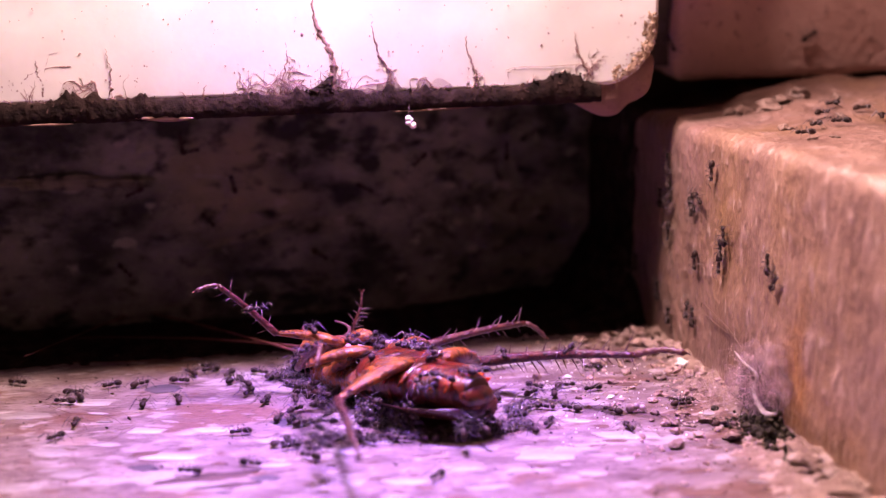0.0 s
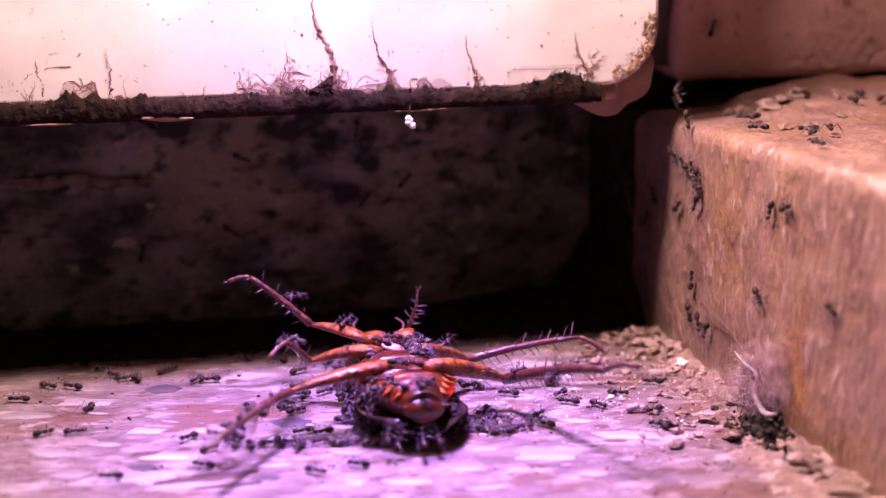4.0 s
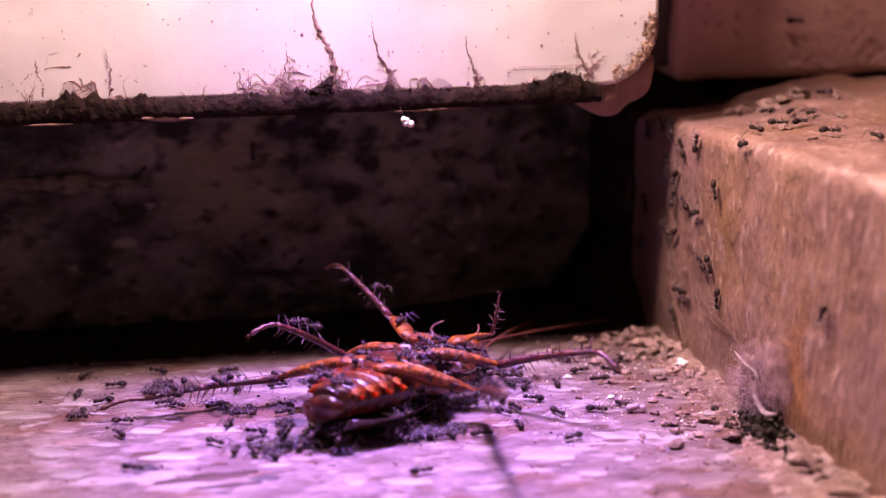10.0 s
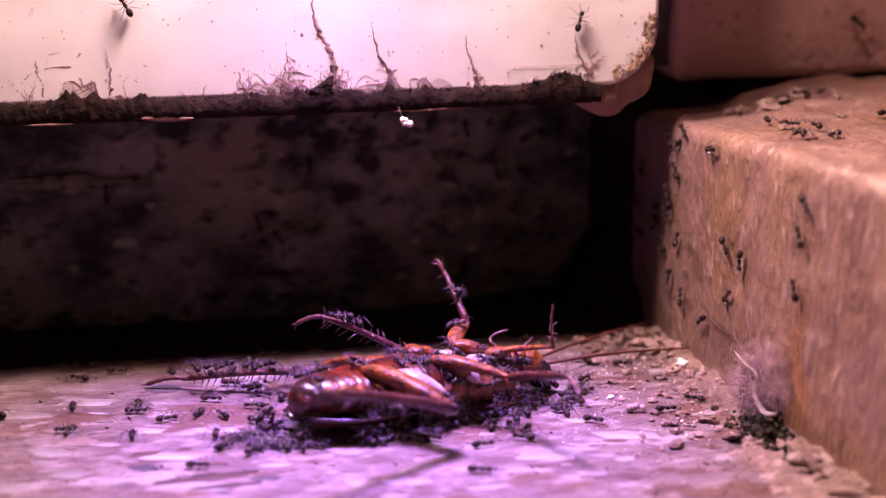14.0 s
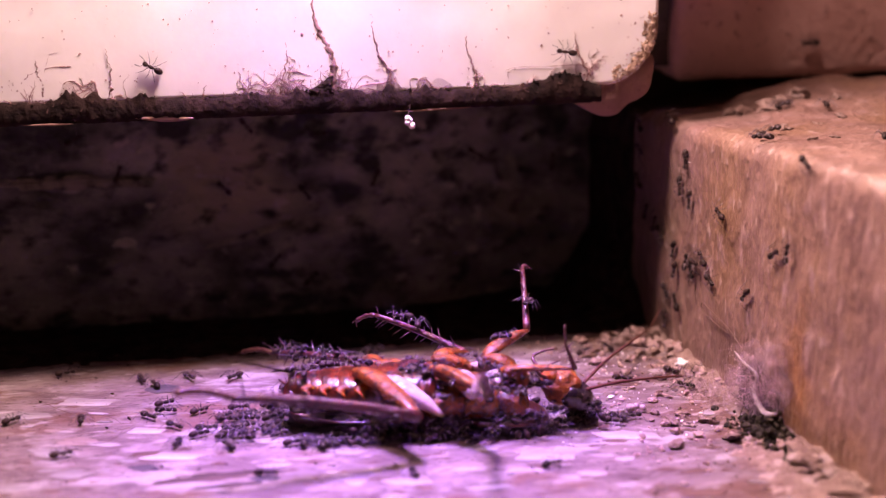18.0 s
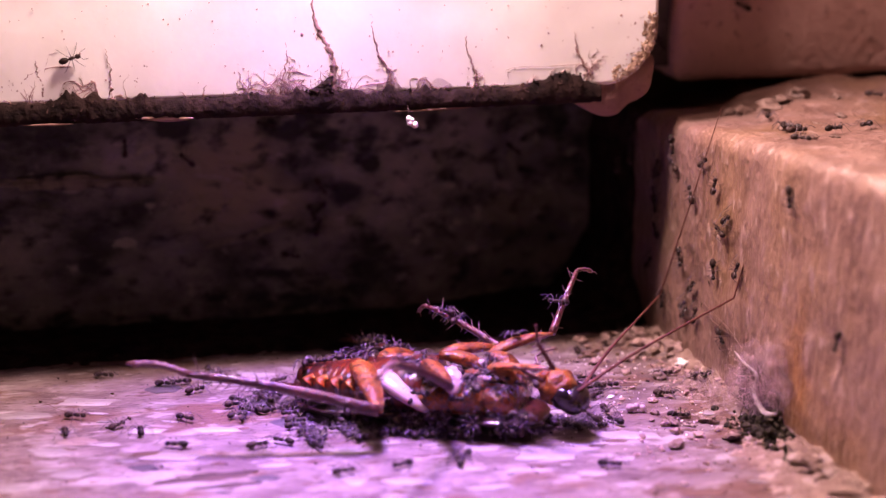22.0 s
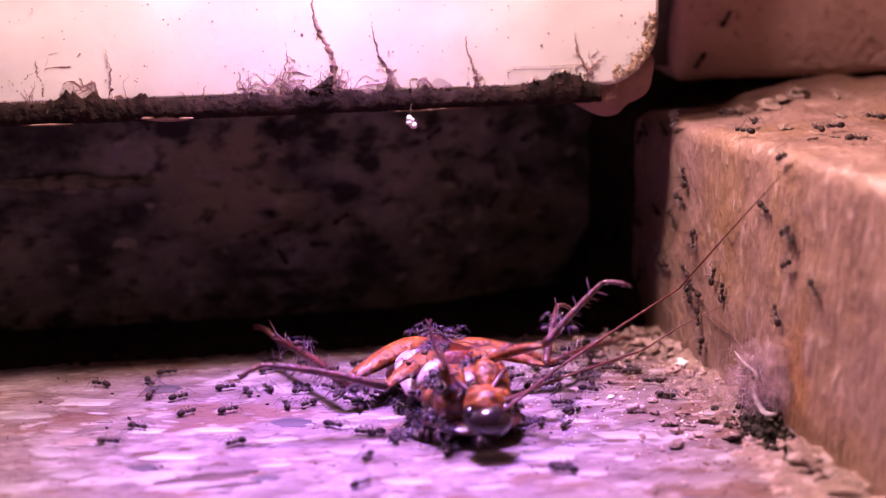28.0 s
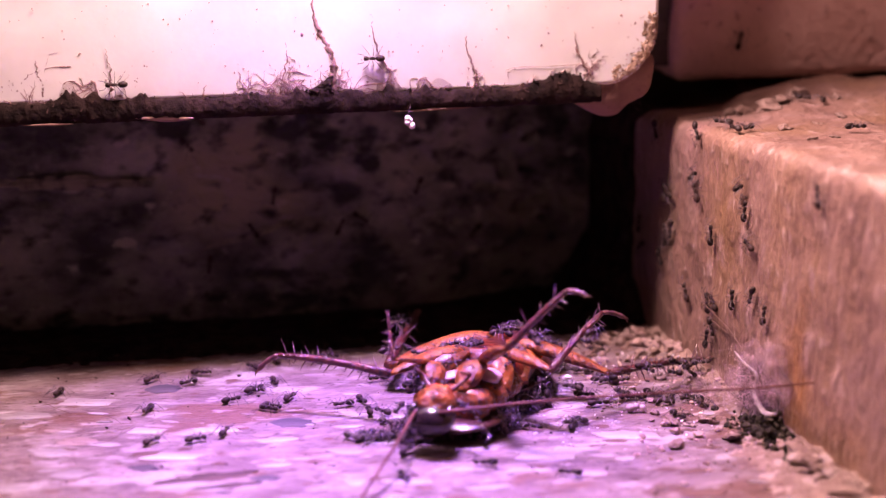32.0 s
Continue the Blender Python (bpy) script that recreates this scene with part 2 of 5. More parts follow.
def tube(bm, points, radii, sides=7, flat=1.0):
    """A tapered tube along points; flat squeezes it across its second axis."""
    pts = [Vector(p) for p in points]
    rings = []
    up = Vector((0.13, 0.21, 0.97))
    for i, p in enumerate(pts):
        d = (pts[min(i + 1, len(pts) - 1)] - pts[max(i - 1, 0)]).normalized()
        a = d.cross(up)
        a = a.normalized() if a.length > 0.05 else d.orthogonal().normalized()
        b = a.cross(d)
        r = radii[i] if hasattr(radii, "__len__") else radii
        rings.append([bm.verts.new(p + (a * math.cos(k * math.tau / sides) + b * flat * math.sin(k * math.tau / sides)) * r) for k in range(sides)])
    for r1, r2 in zip(rings, rings[1:]):
        for k in range(sides):
            bm.faces.new((r1[k], r1[(k + 1) % sides], r2[(k + 1) % sides], r2[k]))
    bm.faces.new(rings[0][::-1])
    bm.faces.new(rings[-1])
    return bm


def curve_points(points, n):
    """Points along a smooth line through a few given ones."""
    p = [Vector(q) for q in points]
    p = [p[0] * 2 - p[1]] + p + [p[-1] * 2 - p[-2]]
    out = []
    for i in range(1, len(p) - 2):
        for k in range(n):
            t = k / n
            out.append(0.5 * (2 * p[i] + (p[i + 1] - p[i - 1]) * t + (2 * p[i - 1] - 5 * p[i] + 4 * p[i + 1] - p[i + 2]) * t * t
                              + (3 * p[i] - p[i - 1] - 3 * p[i + 1] + p[i + 2]) * t ** 3))
    return out + [p[-2]]


def ball(bm, at, size, turn=(0, 0, 0), level=2, rough=0.0, freq=1.0, seed=0.0):
    made = bmesh.ops.create_icosphere(bm, subdivisions=level, radius=1.0)["verts"]
    m = pose(*at, *turn) @ Matrix.Diagonal((*size, 1))
    for v in made:
        if rough:
            v.co *= 1 + rough * noise.noise(v.co * freq + Vector((seed, seed * 0.7, 3.1)))
        v.co = m @ v.co
    return made


def edge_steps(a, b, cell, radius):
    """Even steps from a to b, with a few finer ones at both ends."""
    n = max(2, int((b - a - 2.4 * radius) / cell))
    inner = [a + 1.2 * radius + (b - a - 2.4 * radius) * i / n for i in range(n + 1)]
    return [a, a + 0.25 * radius, a + 0.6 * radius, a + radius] + inner + [b - radius, b - 0.6 * radius, b - 0.25 * radius, b]


def rough_block(low, high, cell, radius, amp, freq, seed, mould=None):
    """A block with worn round edges and an uneven face."""
    low, high = Vector(low), Vector(high)
    bm = bmesh.new()
    for axis in range(3):
        u, v = (axis + 1) % 3, (axis + 2) % 3
        us, vs = (edge_steps(low[k], high[k], cell, radius) for k in (u, v))
        nu, nv = len(us) - 1, len(vs) - 1
        for end in (low, high):
            grid = []
            for i in range(nu + 1):
                row = []
                for j in range(nv + 1):
                    p = Vector((0, 0, 0))
                    p[axis], p[u], p[v] = end[axis], us[i], vs[j]
                    row.append(bm.verts.new(p))
                grid.append(row)
            for i in range(nu):
                for j in range(nv):
                    bm.faces.new((grid[i][j], grid[i + 1][j], grid[i + 1][j + 1], grid[i][j + 1]))
    bmesh.ops.remove_doubles(bm, verts=bm.verts, dist=0.01)
    r = Vector((radius,) * 3)
    for v in bm.verts:
        inner = Vector([min(max(v.co[k], low[k] + r[k]), high[k] - r[k]) for k in range(3)])
        d = v.co - inner
        n = d.normalized()
        v.co = inner + n * radius
        s = v.co / freq + Vector((seed, seed * 1.7, seed * 0.3))
        v.co += n * amp * (noise.noise(s) + 0.5 * noise.noise(s * 3.1) + 0.3 * noise.noise(s * 8.3))
        if mould:
            v.co = mould(v.co)
    return bm


# ---- the setting ----
def floor_z(x, y):
    """The height of the uneven floor, in millimetres."""
    p = Vector((x / 9, y / 7, 0.3))
    h = 0.10 * noise.noise(p) + 0.07 * noise.noise(p * 3.3) + 0.04 * noise.noise(p * 9)
    near = math.exp(-((x - 36) / 3.5) ** 2) * 1.0 * (0.5 + noise.noise(Vector((x / 3, y / 3, 5))))
    return h + max(near, 0) - 0.05


def build_floor():
    bm = bmesh.new()
    xs = sorted(set([-500, -300, -150] + list(np.arange(-75, 60.1, 0.8)) + [120, 300, 500]))
    ys = sorted(set([-600, -400, -250, -150] + list(np.arange(-75, 62.1, 0.8)) + [62]))
    rows = [[bm.verts.new((x, y, floor_z(x, y))) for x in xs] for y in ys]
    for a, b in zip(rows, rows[1:]):
        for i in range(len(xs) - 1):
            bm.faces.new((a[i], a[i + 1], b[i + 1], b[i]))
    return tagged(part("floor", bm, M_FLOOR), "worn floor of pale and brown stone chips, stained and dusty", "floor", kind="structure")


FLOOR = build_floor()


def plain_wall(name, low, high, label):
    bm = bmesh.new()
    bmesh.ops.create_cube(bm, size=1.0)
    lo, hi = Vector(low), Vector(high)
    for v in bm.verts:
        v.co = Vector([(lo[k] + hi[k]) / 2 + v.co[k] * (hi[k] - lo[k]) for k in range(3)])
    return tagged(part(name, bm, M_ROOM, smooth=False), label, "ceiling" if name == "ceiling" else "wall", kind="structure")


plain_wall("wall_back", (-500, 62, -5), (500, 80, 500), "plain dull plaster wall behind the bricks")
plain_wall("wall_left", (-520, -600, -5), (-500, 80, 500), "plain dull plaster wall")
plain_wall("wall_right", (500, -600, -5), (520, 80, 500), "plain dull plaster wall")
plain_wall("wall_front", (-520, -620, -5), (520, -600, 500), "plain dull plaster wall")
plain_wall("ceiling", (-520, -620, 500), (520, 80, 515), "plain dull plaster ceiling")

BRICK_Y, BRICK_Z, WALL_X, LEDGE_Z, BACK_Y = 20.0, 34.6, 36.9, 31.5, 46.0


def brick_mould(p):
    """Rounds the free lower corner of the white brick."""
    cx, cz, R = 26.5, 42.0, 7.4
    dx, dz = p.x - cx, cz - p.z
    if dx > 0 and dz > 0:
        big = max(dx, dz)
        ln = math.hypot(dx, dz)
        p = Vector((cx + dx * big / ln, p.y, cz - dz * big / ln))
    return p


def hollow_mould(p):
    """The dark stone is hollowed towards its right end."""
    if p.y < 52:
        k = min(max((p.x - 2) / 34, 0), 1)
        p.y += 9.0 * k * k * (3 - 2 * k)
    return p


white_brick = tagged(part("white_brick", rough_block((-150, BRICK_Y, BRICK_Z), (33.8, 60, 230), 1.4, 0.5, 0.12, 9, 3.0, brick_mould), M_LIME),
                     "white limewashed brick with dirt-filled cracks, jutting over the dark wall", "brick")
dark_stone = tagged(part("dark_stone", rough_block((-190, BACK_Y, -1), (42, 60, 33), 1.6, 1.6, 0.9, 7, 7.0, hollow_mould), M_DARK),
       "dark mottled stone set back under the white brick", "stone")
def smooth(v):
    v = min(max(v, 0), 1)
    return v * v * (3 - 2 * v)


def ledge_mould(p):
    """The top of the right stone is broken away under the brick behind it."""
    back = smooth((p.y - 5) / 20)
    p.z += p.z / LEDGE_Z * (-0.1 - 0.056 * (max(p.y, -60) + 10)) * (1 - 0.92 * back * smooth((p.x - 46) / 9))
    if p.z > 26:
        p.z -= 1.8 * smooth((p.y - 35.5 - 0.9 * noise.noise(p / 3)) / 2.5) * (1 - smooth((p.x - 53) / 7))
        p.z += 0.8 * smooth((p.y - 26) / 9) * smooth((p.x - 50) / 8) * (0.5 + noise.noise(p / 4))
        p.z -= 2.6 * smooth((p.y - 39.6 - 0.8 * noise.noise(p / 2.5)) / 1.6) * smooth((p.x - 50) / 6)
    return p


def ledge_top(x, y):
    """The height of the tan stone's top, in millimetres."""
    return ledge_mould(Vector((x, y, LEDGE_Z))).z


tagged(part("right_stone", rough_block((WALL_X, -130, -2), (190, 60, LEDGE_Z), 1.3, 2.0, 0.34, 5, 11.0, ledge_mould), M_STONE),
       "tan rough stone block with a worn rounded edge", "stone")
tagged(part("upper_brick", rough_block((44.6, 43, 31.5), (190, 60, 230), 1.8, 1.3, 0.45, 9, 5.0), M_STONE_UP),
       "dull pink brick above a black open joint", "brick")


# grey filler stands in for the shade on the recess beside the pink brick
tagged(part("upright_joint", rough_block((35.6, 45.2, 33.4), (44.9, 59.8, 228), 1.6, 0.5, 0.4, 4, 9.0), M_SHADE_GREY),
       "dull grey filler set back between white and pink bricks, standing in for shade", "mortar")

smear = bmesh.new()
ball(smear, (-38.5, 45.9, 20.3), (9.5, 0.4, 0.85), (0, 2, 0), 4, 0.7, 3.0, 2)
ball(smear, (-15.0, 46.2, 12.0), (6.0, 0.4, 0.6), (0, -14, 0), 4, 0.7, 3.0, 4)
part("earth_smear", smear, M_SMEAR, dark_stone, "dull ochre smear of earth")
# solid black filler stands in for the shade of the open gap
tagged(part("sooty_joint", rough_block((36.3, 37.0, -1), (39.5, 59.5, 28.6), 1.2, 0.7, 0.45, 4, 3.0), M_SOIL_SHADE),
       "black filler standing in for the shade between the dark stone and the tan block", "mortar")


def on_brick(x, z, out=0.0):
    return (x, BRICK_Y - 0.05 - out, z)


# ---- the cockroach ----
ROACH_ROWS = [
    (0, -2.9, 3.0, 115.6, 1.1, 4.7), (3, -3.0, 1.7, 96.1, 0.5, 3.8), (6, -3.4, 1.5, 72.5, -0.9, 4.7), (9, -4.0, 1.2, 51.3, -1.4, 4.1),
    (11, -3.6, 1.8, 42.6, -0.8, 4.2), (13, -3.3, 0.5, 27.7, -2.3, 4.0), (14, -2.6, -0.2, 20.6, -1.4, 2.7), (17, -2.4, -3.3, -3.9, -0.4, 1.3),
    (18, -2.1, -3.2, -9.9, -0.7, 0.6), (19, -2.0, -3.2, -14.0, -0.3, -0.4), (21, -1.5, -1.4, -24.6, 0.1, -1.8), (23, -0.6, -1.1, -41.0, 0.0, -5.0),
    (24, 0.2, -1.0, -51.2, 0.3, -5.8), (25, 0.5, -0.9, -60.0, 0.4, -6.6), (28, 3.1, 1.8, -90.5, 0.8, -3.0), (29, 3.7, 1.8, -98.5, 0.9, -3.2),
    (30, 4.4, 1.5, -106.5, 0.9, -3.2), (32, 7.0, 1.9, -123.1, 1.6, -1.6)]


def roach_pose(t):
    ts = [r[0] for r in ROACH_ROWS]
    x, y, yaw, rx, ry = (np.interp(t, ts, [r[k] for r in ROACH_ROWS]) for k in range(1, 6))
    return Matrix.Translation((x * MM, y * MM, 0.0003)) @ pose(0, 0, 0, 0, 0, yaw) @ pose(0, 0, 0, 0, ry, 0) @ pose(0, 0, 0, rx, 0, 0)


def ring_shell(bm, stations, sides=30, power=2.4):
    """Lofts flat rounded rings (x, half width, z low, z high), closed at both ends."""
    rings = []
    for x, w, z0, z1 in stations:
        ring = []
        for k in range(sides):
            a = k * math.tau / sides
            c, s = math.cos(a), math.sin(a)
            ring.append(bm.verts.new((x, w * math.copysign(abs(c) ** (2 / power), c), (z0 + z1) / 2 + (z1 - z0) / 2 * math.copysign(abs(s) ** (2 / power), s))))
        rings.append(ring)
    for r1, r2 in zip(rings, rings[1:]):
        for k in range(sides):
            bm.faces.new((r1[k], r1[(k + 1) % sides], r2[(k + 1) % sides], r2[k]))
    bm.faces.new(rings[0][::-1])
    bm.faces.new(rings[-1])
    return bm


def build_roach():
    roach = tagged(new("cockroach"), "dead red-brown cockroach on its back, legs stiff, dragged by ants", "insect")
    # abdomen: seven overlapping rings
    def girth(x):
        k = min(max((x + 15.1) / 15.1, 0), 1)
        return 5.3 * (math.sin(min(k * 1.35 + 0.10, 1.57)) ** 0.6), 1.1 + 1.0 * (1 - k), 5.35 + 1.65 * k ** 0.7
    edges = [1.0, -1.9, -4.4, -6.7, -8.8, -10.8, -12.7, -14.5]
    for i in range(7):
        x0, x1 = edges[i], edges[i + 1]
        st = []
        for f, grow in ((-0.25, 0.93), (0.05, 0.975), (0.5, 1.0), (0.88, 1.012), (1.0, 1.005), (1.05, 0.965)):
            x = x0 + (x1 - x0) * f
            w, a, b = girth(x)
            mid = (a + b) / 2
            st.append((x, w * grow, mid - (mid - a) * grow, mid + (b - mid) * grow))
        bm = ring_shell(bmesh.new(), st)
        seg = part("abdomen_ring", bm, M_BELLY, roach, "glossy dark red belly ring")
        if i > 5:
            continue
        bm = bmesh.new()
        w, a, b = girth(x1 + 0.4)
        mid = (a + b) / 2
        for side in (-1, 1):
            pts = []
            for k in range(9):
                ang = math.pi / 2 + side * (0.85 + 0.68 * k / 8)
                pts.append((x1 + 0.55 - 0.25 * math.sin(k / 8 * 3.1), w * 1.015 * math.copysign(abs(math.cos(ang)) ** (2 / 2.4), math.cos(ang)),
                            mid + (b - mid) * 1.02 * math.sin(ang) ** (2 / 2.4)))
            tube(bm, pts, [0.14, 0.4, 0.66, 0.82, 0.9, 0.92, 0.88, 0.7, 0.3], 8, 0.22)
        part("band", bm, M_BAND, seg, "amber side band")
    bm = bmesh.new()
    ball(bm, (-14.2, 0, 3.55), (1.1, 2.3, 1.4), (0, 12, 0), 3)
    part("abdomen_tip", bm, M_BELLY, roach)
    for s in (-1, 1):
        bm = tube(bmesh.new(), curve_points([(-14.0, 1.6 * s, 3.8), (-15.0, 2.4 * s, 4.0), (-15.8, 3.0 * s, 4.4)], 4), np.linspace(0.26, 0.06, 9), 7)
        part("cercus", bm, M_SHIN, roach)
    # thorax plates, neck shield and membranes
    for x0, x1, w, z1 in ((0.5, 5.2, 5.4, 5.6), (4.6, 9.0, 5.2, 5.5), (8.4, 12.2, 4.6, 5.2)):
        st = [(x0 + (x1 - x0) * f, w * g, 1.0, 1.0 + (z1 - 1.0) * g) for f, g in ((0, 0.86), (0.15, 0.97), (0.5, 1.0), (0.85, 0.97), (1, 0.86))]
        part("thorax_plate", ring_shell(bmesh.new(), st), M_PALE, roach, "tan thorax plate")
    st = [(6.0 + 8.9 * f, 5.7 * g, 0.45, 0.5 + 1.4 * g) for f, g in ((0, 0.72), (0.08, 0.88), (0.3, 1.0), (0.6, 0.96), (0.85, 0.75), (0.97, 0.45), (1, 0.2))]
    part("neck_shield", ring_shell(bmesh.new(), st, power=2.2), M_WING, roach, "broad brown neck shield")
    for s, x, y, size, turn in ((1, 7.6, 3.4, (1.6, 1.3, 0.6), (-20, 0, 0)), (1, 5.4, -3.8, (1.2, 2.0, 0.8), (36, 0, 20)), (1, 9.2, -0.9, (1.7, 1.5, 0.5), (12, 0, 10))):
        bm = bmesh.new()
        ball(bm, (x, y, 6.25 if x < 0 else 5.6), size, turn, 3, 0.2, 1.4, x)
        part("membrane", bm, M_FLESH, roach, "torn white membrane")
    # folded wings under the body
    for s in (-1, 1):
        bm = bmesh.new()
        n, m = 26, 8
        grid = []
        for i in range(n + 1):
            f = i / n
            x = 7.5 - 22.0 * f
            w = 5.3 * math.sin(min(0.35 + f * 2.2, 1.57)) * (1 - max(0, f - 0.72) ** 1.6 * 5.2)
            w = max(w, 0.25)
            row = []
            for j in range(m + 1):
                g = j / m
                y = s * (0.2 + g * w + 0.9 * f)
                z = 0.8 + 1.5 * g ** 3 + (0.28 if s > 0 else 0.0) - 0.25 * math.sin(f * 3.1) + 0.05 * math.sin(g * 25)
                row.append((bm.verts.new((x, y, z)), bm.verts.new((x, y, z - 0.16))))
            grid.append(row)
        for i in range(n):
            for j in range(m):
                a, b, c, d = grid[i][j], grid[i + 1][j], grid[i + 1][j + 1], grid[i][j + 1]
                bm.faces.new([q[0] for q in (a, b, c, d)])
                bm.faces.new([q[1] for q in (d, c, b, a)])
        for i in range(n):
            for j in (0, m):
                a, b = grid[i][j], grid[i + 1][j]
                bm.faces.new((a[0], b[0], b[1], a[1]))
        for i in (0, n):
            for j in range(m):
                a, b = grid[i][j], grid[i][j + 1]
                bm.faces.new((a[0], b[0], b[1], a[1]))
        part("wing", bm, M_WING, roach, "folded translucent brown wing")
    # head, bent under
    bm = bmesh.new()
    ball(bm, (16.4, 0, 4.1), (2.3, 2.35, 2.1), (0, 20, 0), 4, 0.14, 2.2, 2)
    head = part("head", bm, M_ORANGE, roach, "orange face, bent backwards")
    bm = bmesh.new()
    ball(bm, (18.1, 0, 2.9), (1.9, 2.5, 1.75), (0, 25, 0), 4, 0.04, 1.5, 5)
    part("crown", bm, M_BLACK, head, "glossy black crown")
    for s in (-1, 1):
        bm = bmesh.new()
        ball(bm, (17.2, 1.95 * s, 3.4), (1.3, 0.7, 1.25), (0, 20, 12 * s), 3)
        part("eye", bm, M_BLACK, head)
        bm = tube(bmesh.new(), curve_points([(14.4, 1.2 * s, 5.4), (13.2, 2.6 * s, 6.7), (14.2, 3.1 * s, 7.4), (15.6, 2.4 * s, 7.9)], 5), np.linspace(0.24, 0.12, 16), 7)
        part("palp", bm, M_FOOT, head)
    bm = bmesh.new()
    ball(bm, (14.9, 0, 5.5), (1.2, 1.5, 0.6), (0, -25, 0), 3, 0.35, 2.0, 4)
    part("mouth_plate", bm, M_BAND, head)
    return roach


ROACH = build_roach()

LEGS = {}
SPINE_MESH = []


def aim_x(d):
    """A turn that lays the x axis along d."""
    return d.to_track_quat("X", "Z").to_matrix().to_4x4()


def spine(leg, at, way, length):
    """One thin spine on a leg; all share one mesh."""
    if not SPINE_MESH:
        first = part("spine", tube(bmesh.new(), [(0, 0, 0), (0.5, 0, 0.02), (1, 0, 0)], [0.10, 0.075, 0.012], 5), M_SPINE, leg)
        SPINE_MESH.append(first.data)
        ob = first
    else:
        ob = new("spine", SPINE_MESH[0])
        ob.parent = leg
    ob.matrix_basis = Matrix.Translation(Vector(at) * MM) @ aim_x(Vector(way)) @ Matrix.Diagonal((length, 1, 1, 1))


def build_leg(key, base, knee, bend, tip, thick, spines, seed, coxa):
    """A leg about its own hip: thigh, shin, foot and spines; all points in the body's space."""
    base, knee, bend, tip = (Vector(p) for p in (base, knee, bend, tip))
    K, Bd, Tp = knee - base, bend - base, tip - base
    rnd = random.Random(seed)
    out = K.normalized()
    side = out.cross(Vector((0, 0, 1))).normalized()
    bulge = Vector((0, 0, 0.45 * thick))
    bm = tube(bmesh.new(), curve_points([(0, 0, 0), K * 0.3 + bulge, K * 0.7 + bulge * 0.8, K], 5),
              [1.16 * thick * f for f in (0.5, 0.72, 0.88, 0.97, 1.03, 1.05, 1.05, 1.02, 0.98, 0.92, 0.85, 0.76, 0.66, 0.55, 0.46, 0.36)], 14, 0.62)
    for v in bm.verts:
        v.co += v.normal * 0.05 * noise.noise(v.co * 1.3)
    leg = part("leg", bm, M_ORANGE, ROACH, "stiff spiny leg with an orange thigh")
    leg.location = base * MM
    for s in (-1, 1):
        edge = [K * f + bulge * g + side * s * 1.14 * thick * w for f, g, w in ((0.12, 0.4, 0.55), (0.3, 1.0, 0.8), (0.5, 1.0, 0.86), (0.7, 0.85, 0.74), (0.92, 0.3, 0.5))]
        part("rim", tube(bmesh.new(), curve_points(edge, 4), [0.07, 0.09, 0.11, 0.12, 0.12, 0.13, 0.13, 0.13, 0.13, 0.12, 0.12, 0.11, 0.11, 0.10, 0.09, 0.08, 0.07], 6), M_FOOT, leg, "pinkish rim of the thigh")
    sh = Bd - K
    sag = Vector((0, 0, 0.02 * sh.length))
    bm = tube(bmesh.new(), curve_points([K, K + sh * 0.35 + sag, K + sh * 0.7 + sag, Bd], 5),
              [thick * f for f in (0.5, 0.56, 0.52, 0.5, 0.48, 0.46, 0.44, 0.43, 0.42, 0.41, 0.40, 0.39, 0.38, 0.36, 0.34, 0.3)], 10)
    part("shin", bm, M_SHIN, leg, "red-brown spiny shin")
    ft = Tp - Bd
    n = max(3, int(ft.length / 0.9))
    bm = bmesh.new()
    line = [Bd + ft * (i / (3 * n)) + Vector((0, 0, 0.08 * ft.length * math.sin(i / (3 * n) * 3.14))) for i in range(3 * n + 1)]
    tube(bm, line, [thick * (0.24 + (0.08 if i % 3 else -0.02)) for i in range(3 * n + 1)], 8)
    foot = part("foot", bm, M_FOOT, leg, "jointed pinkish foot")
    bm = bmesh.new()
    for s in (-1, 1):
        d = (ft.normalized() + side * 0.8 * s).normalized()
        tube(bm, [Tp, Tp + d * 0.45, Tp + d * 0.7 + Vector((0, 0, -0.25))], [0.11, 0.08, 0.02], 5)
    part("claw", bm, M_SHIN, leg)
    shn = sh.normalized()
    a = Vector((0, 0, 1))
    a = (a - shn * a.dot(shn)).normalized()
    b = shn.cross(a)
    spines = int(spines * 1.6)
    for i in range(spines):
        f = 0.08 + 0.88 * i / max(1, spines - 1)
        ang = rnd.uniform(0, 6.28) if i % 4 == 3 else (0.0 if i % 2 else 3.14) + rnd.uniform(-0.6, 0.6)
        d = (a * math.cos(ang) + b * math.sin(ang) + shn * rnd.uniform(0.35, 0.7)).normalized()
        spine(leg, K + sh * f + sag * 0.8, d, rnd.uniform(1.0, 2.3) * (0.4 + 0.6 * thick))
    for i in range(max(3, spines // 3)):
        d = (side * rnd.choice((-1, 1)) + out * 0.4 + Vector((0, 0, rnd.uniform(-0.2, 0.8)))).normalized()
        spine(leg, K * (0.3 + 0.6 * rnd.random()) + bulge * 0.8, d, rnd.uniform(1.3, 1.9) * thick)
    # hip plate on the body, pointing back from the hip
    bm = bmesh.new()
    c0 = base + Vector(coxa)
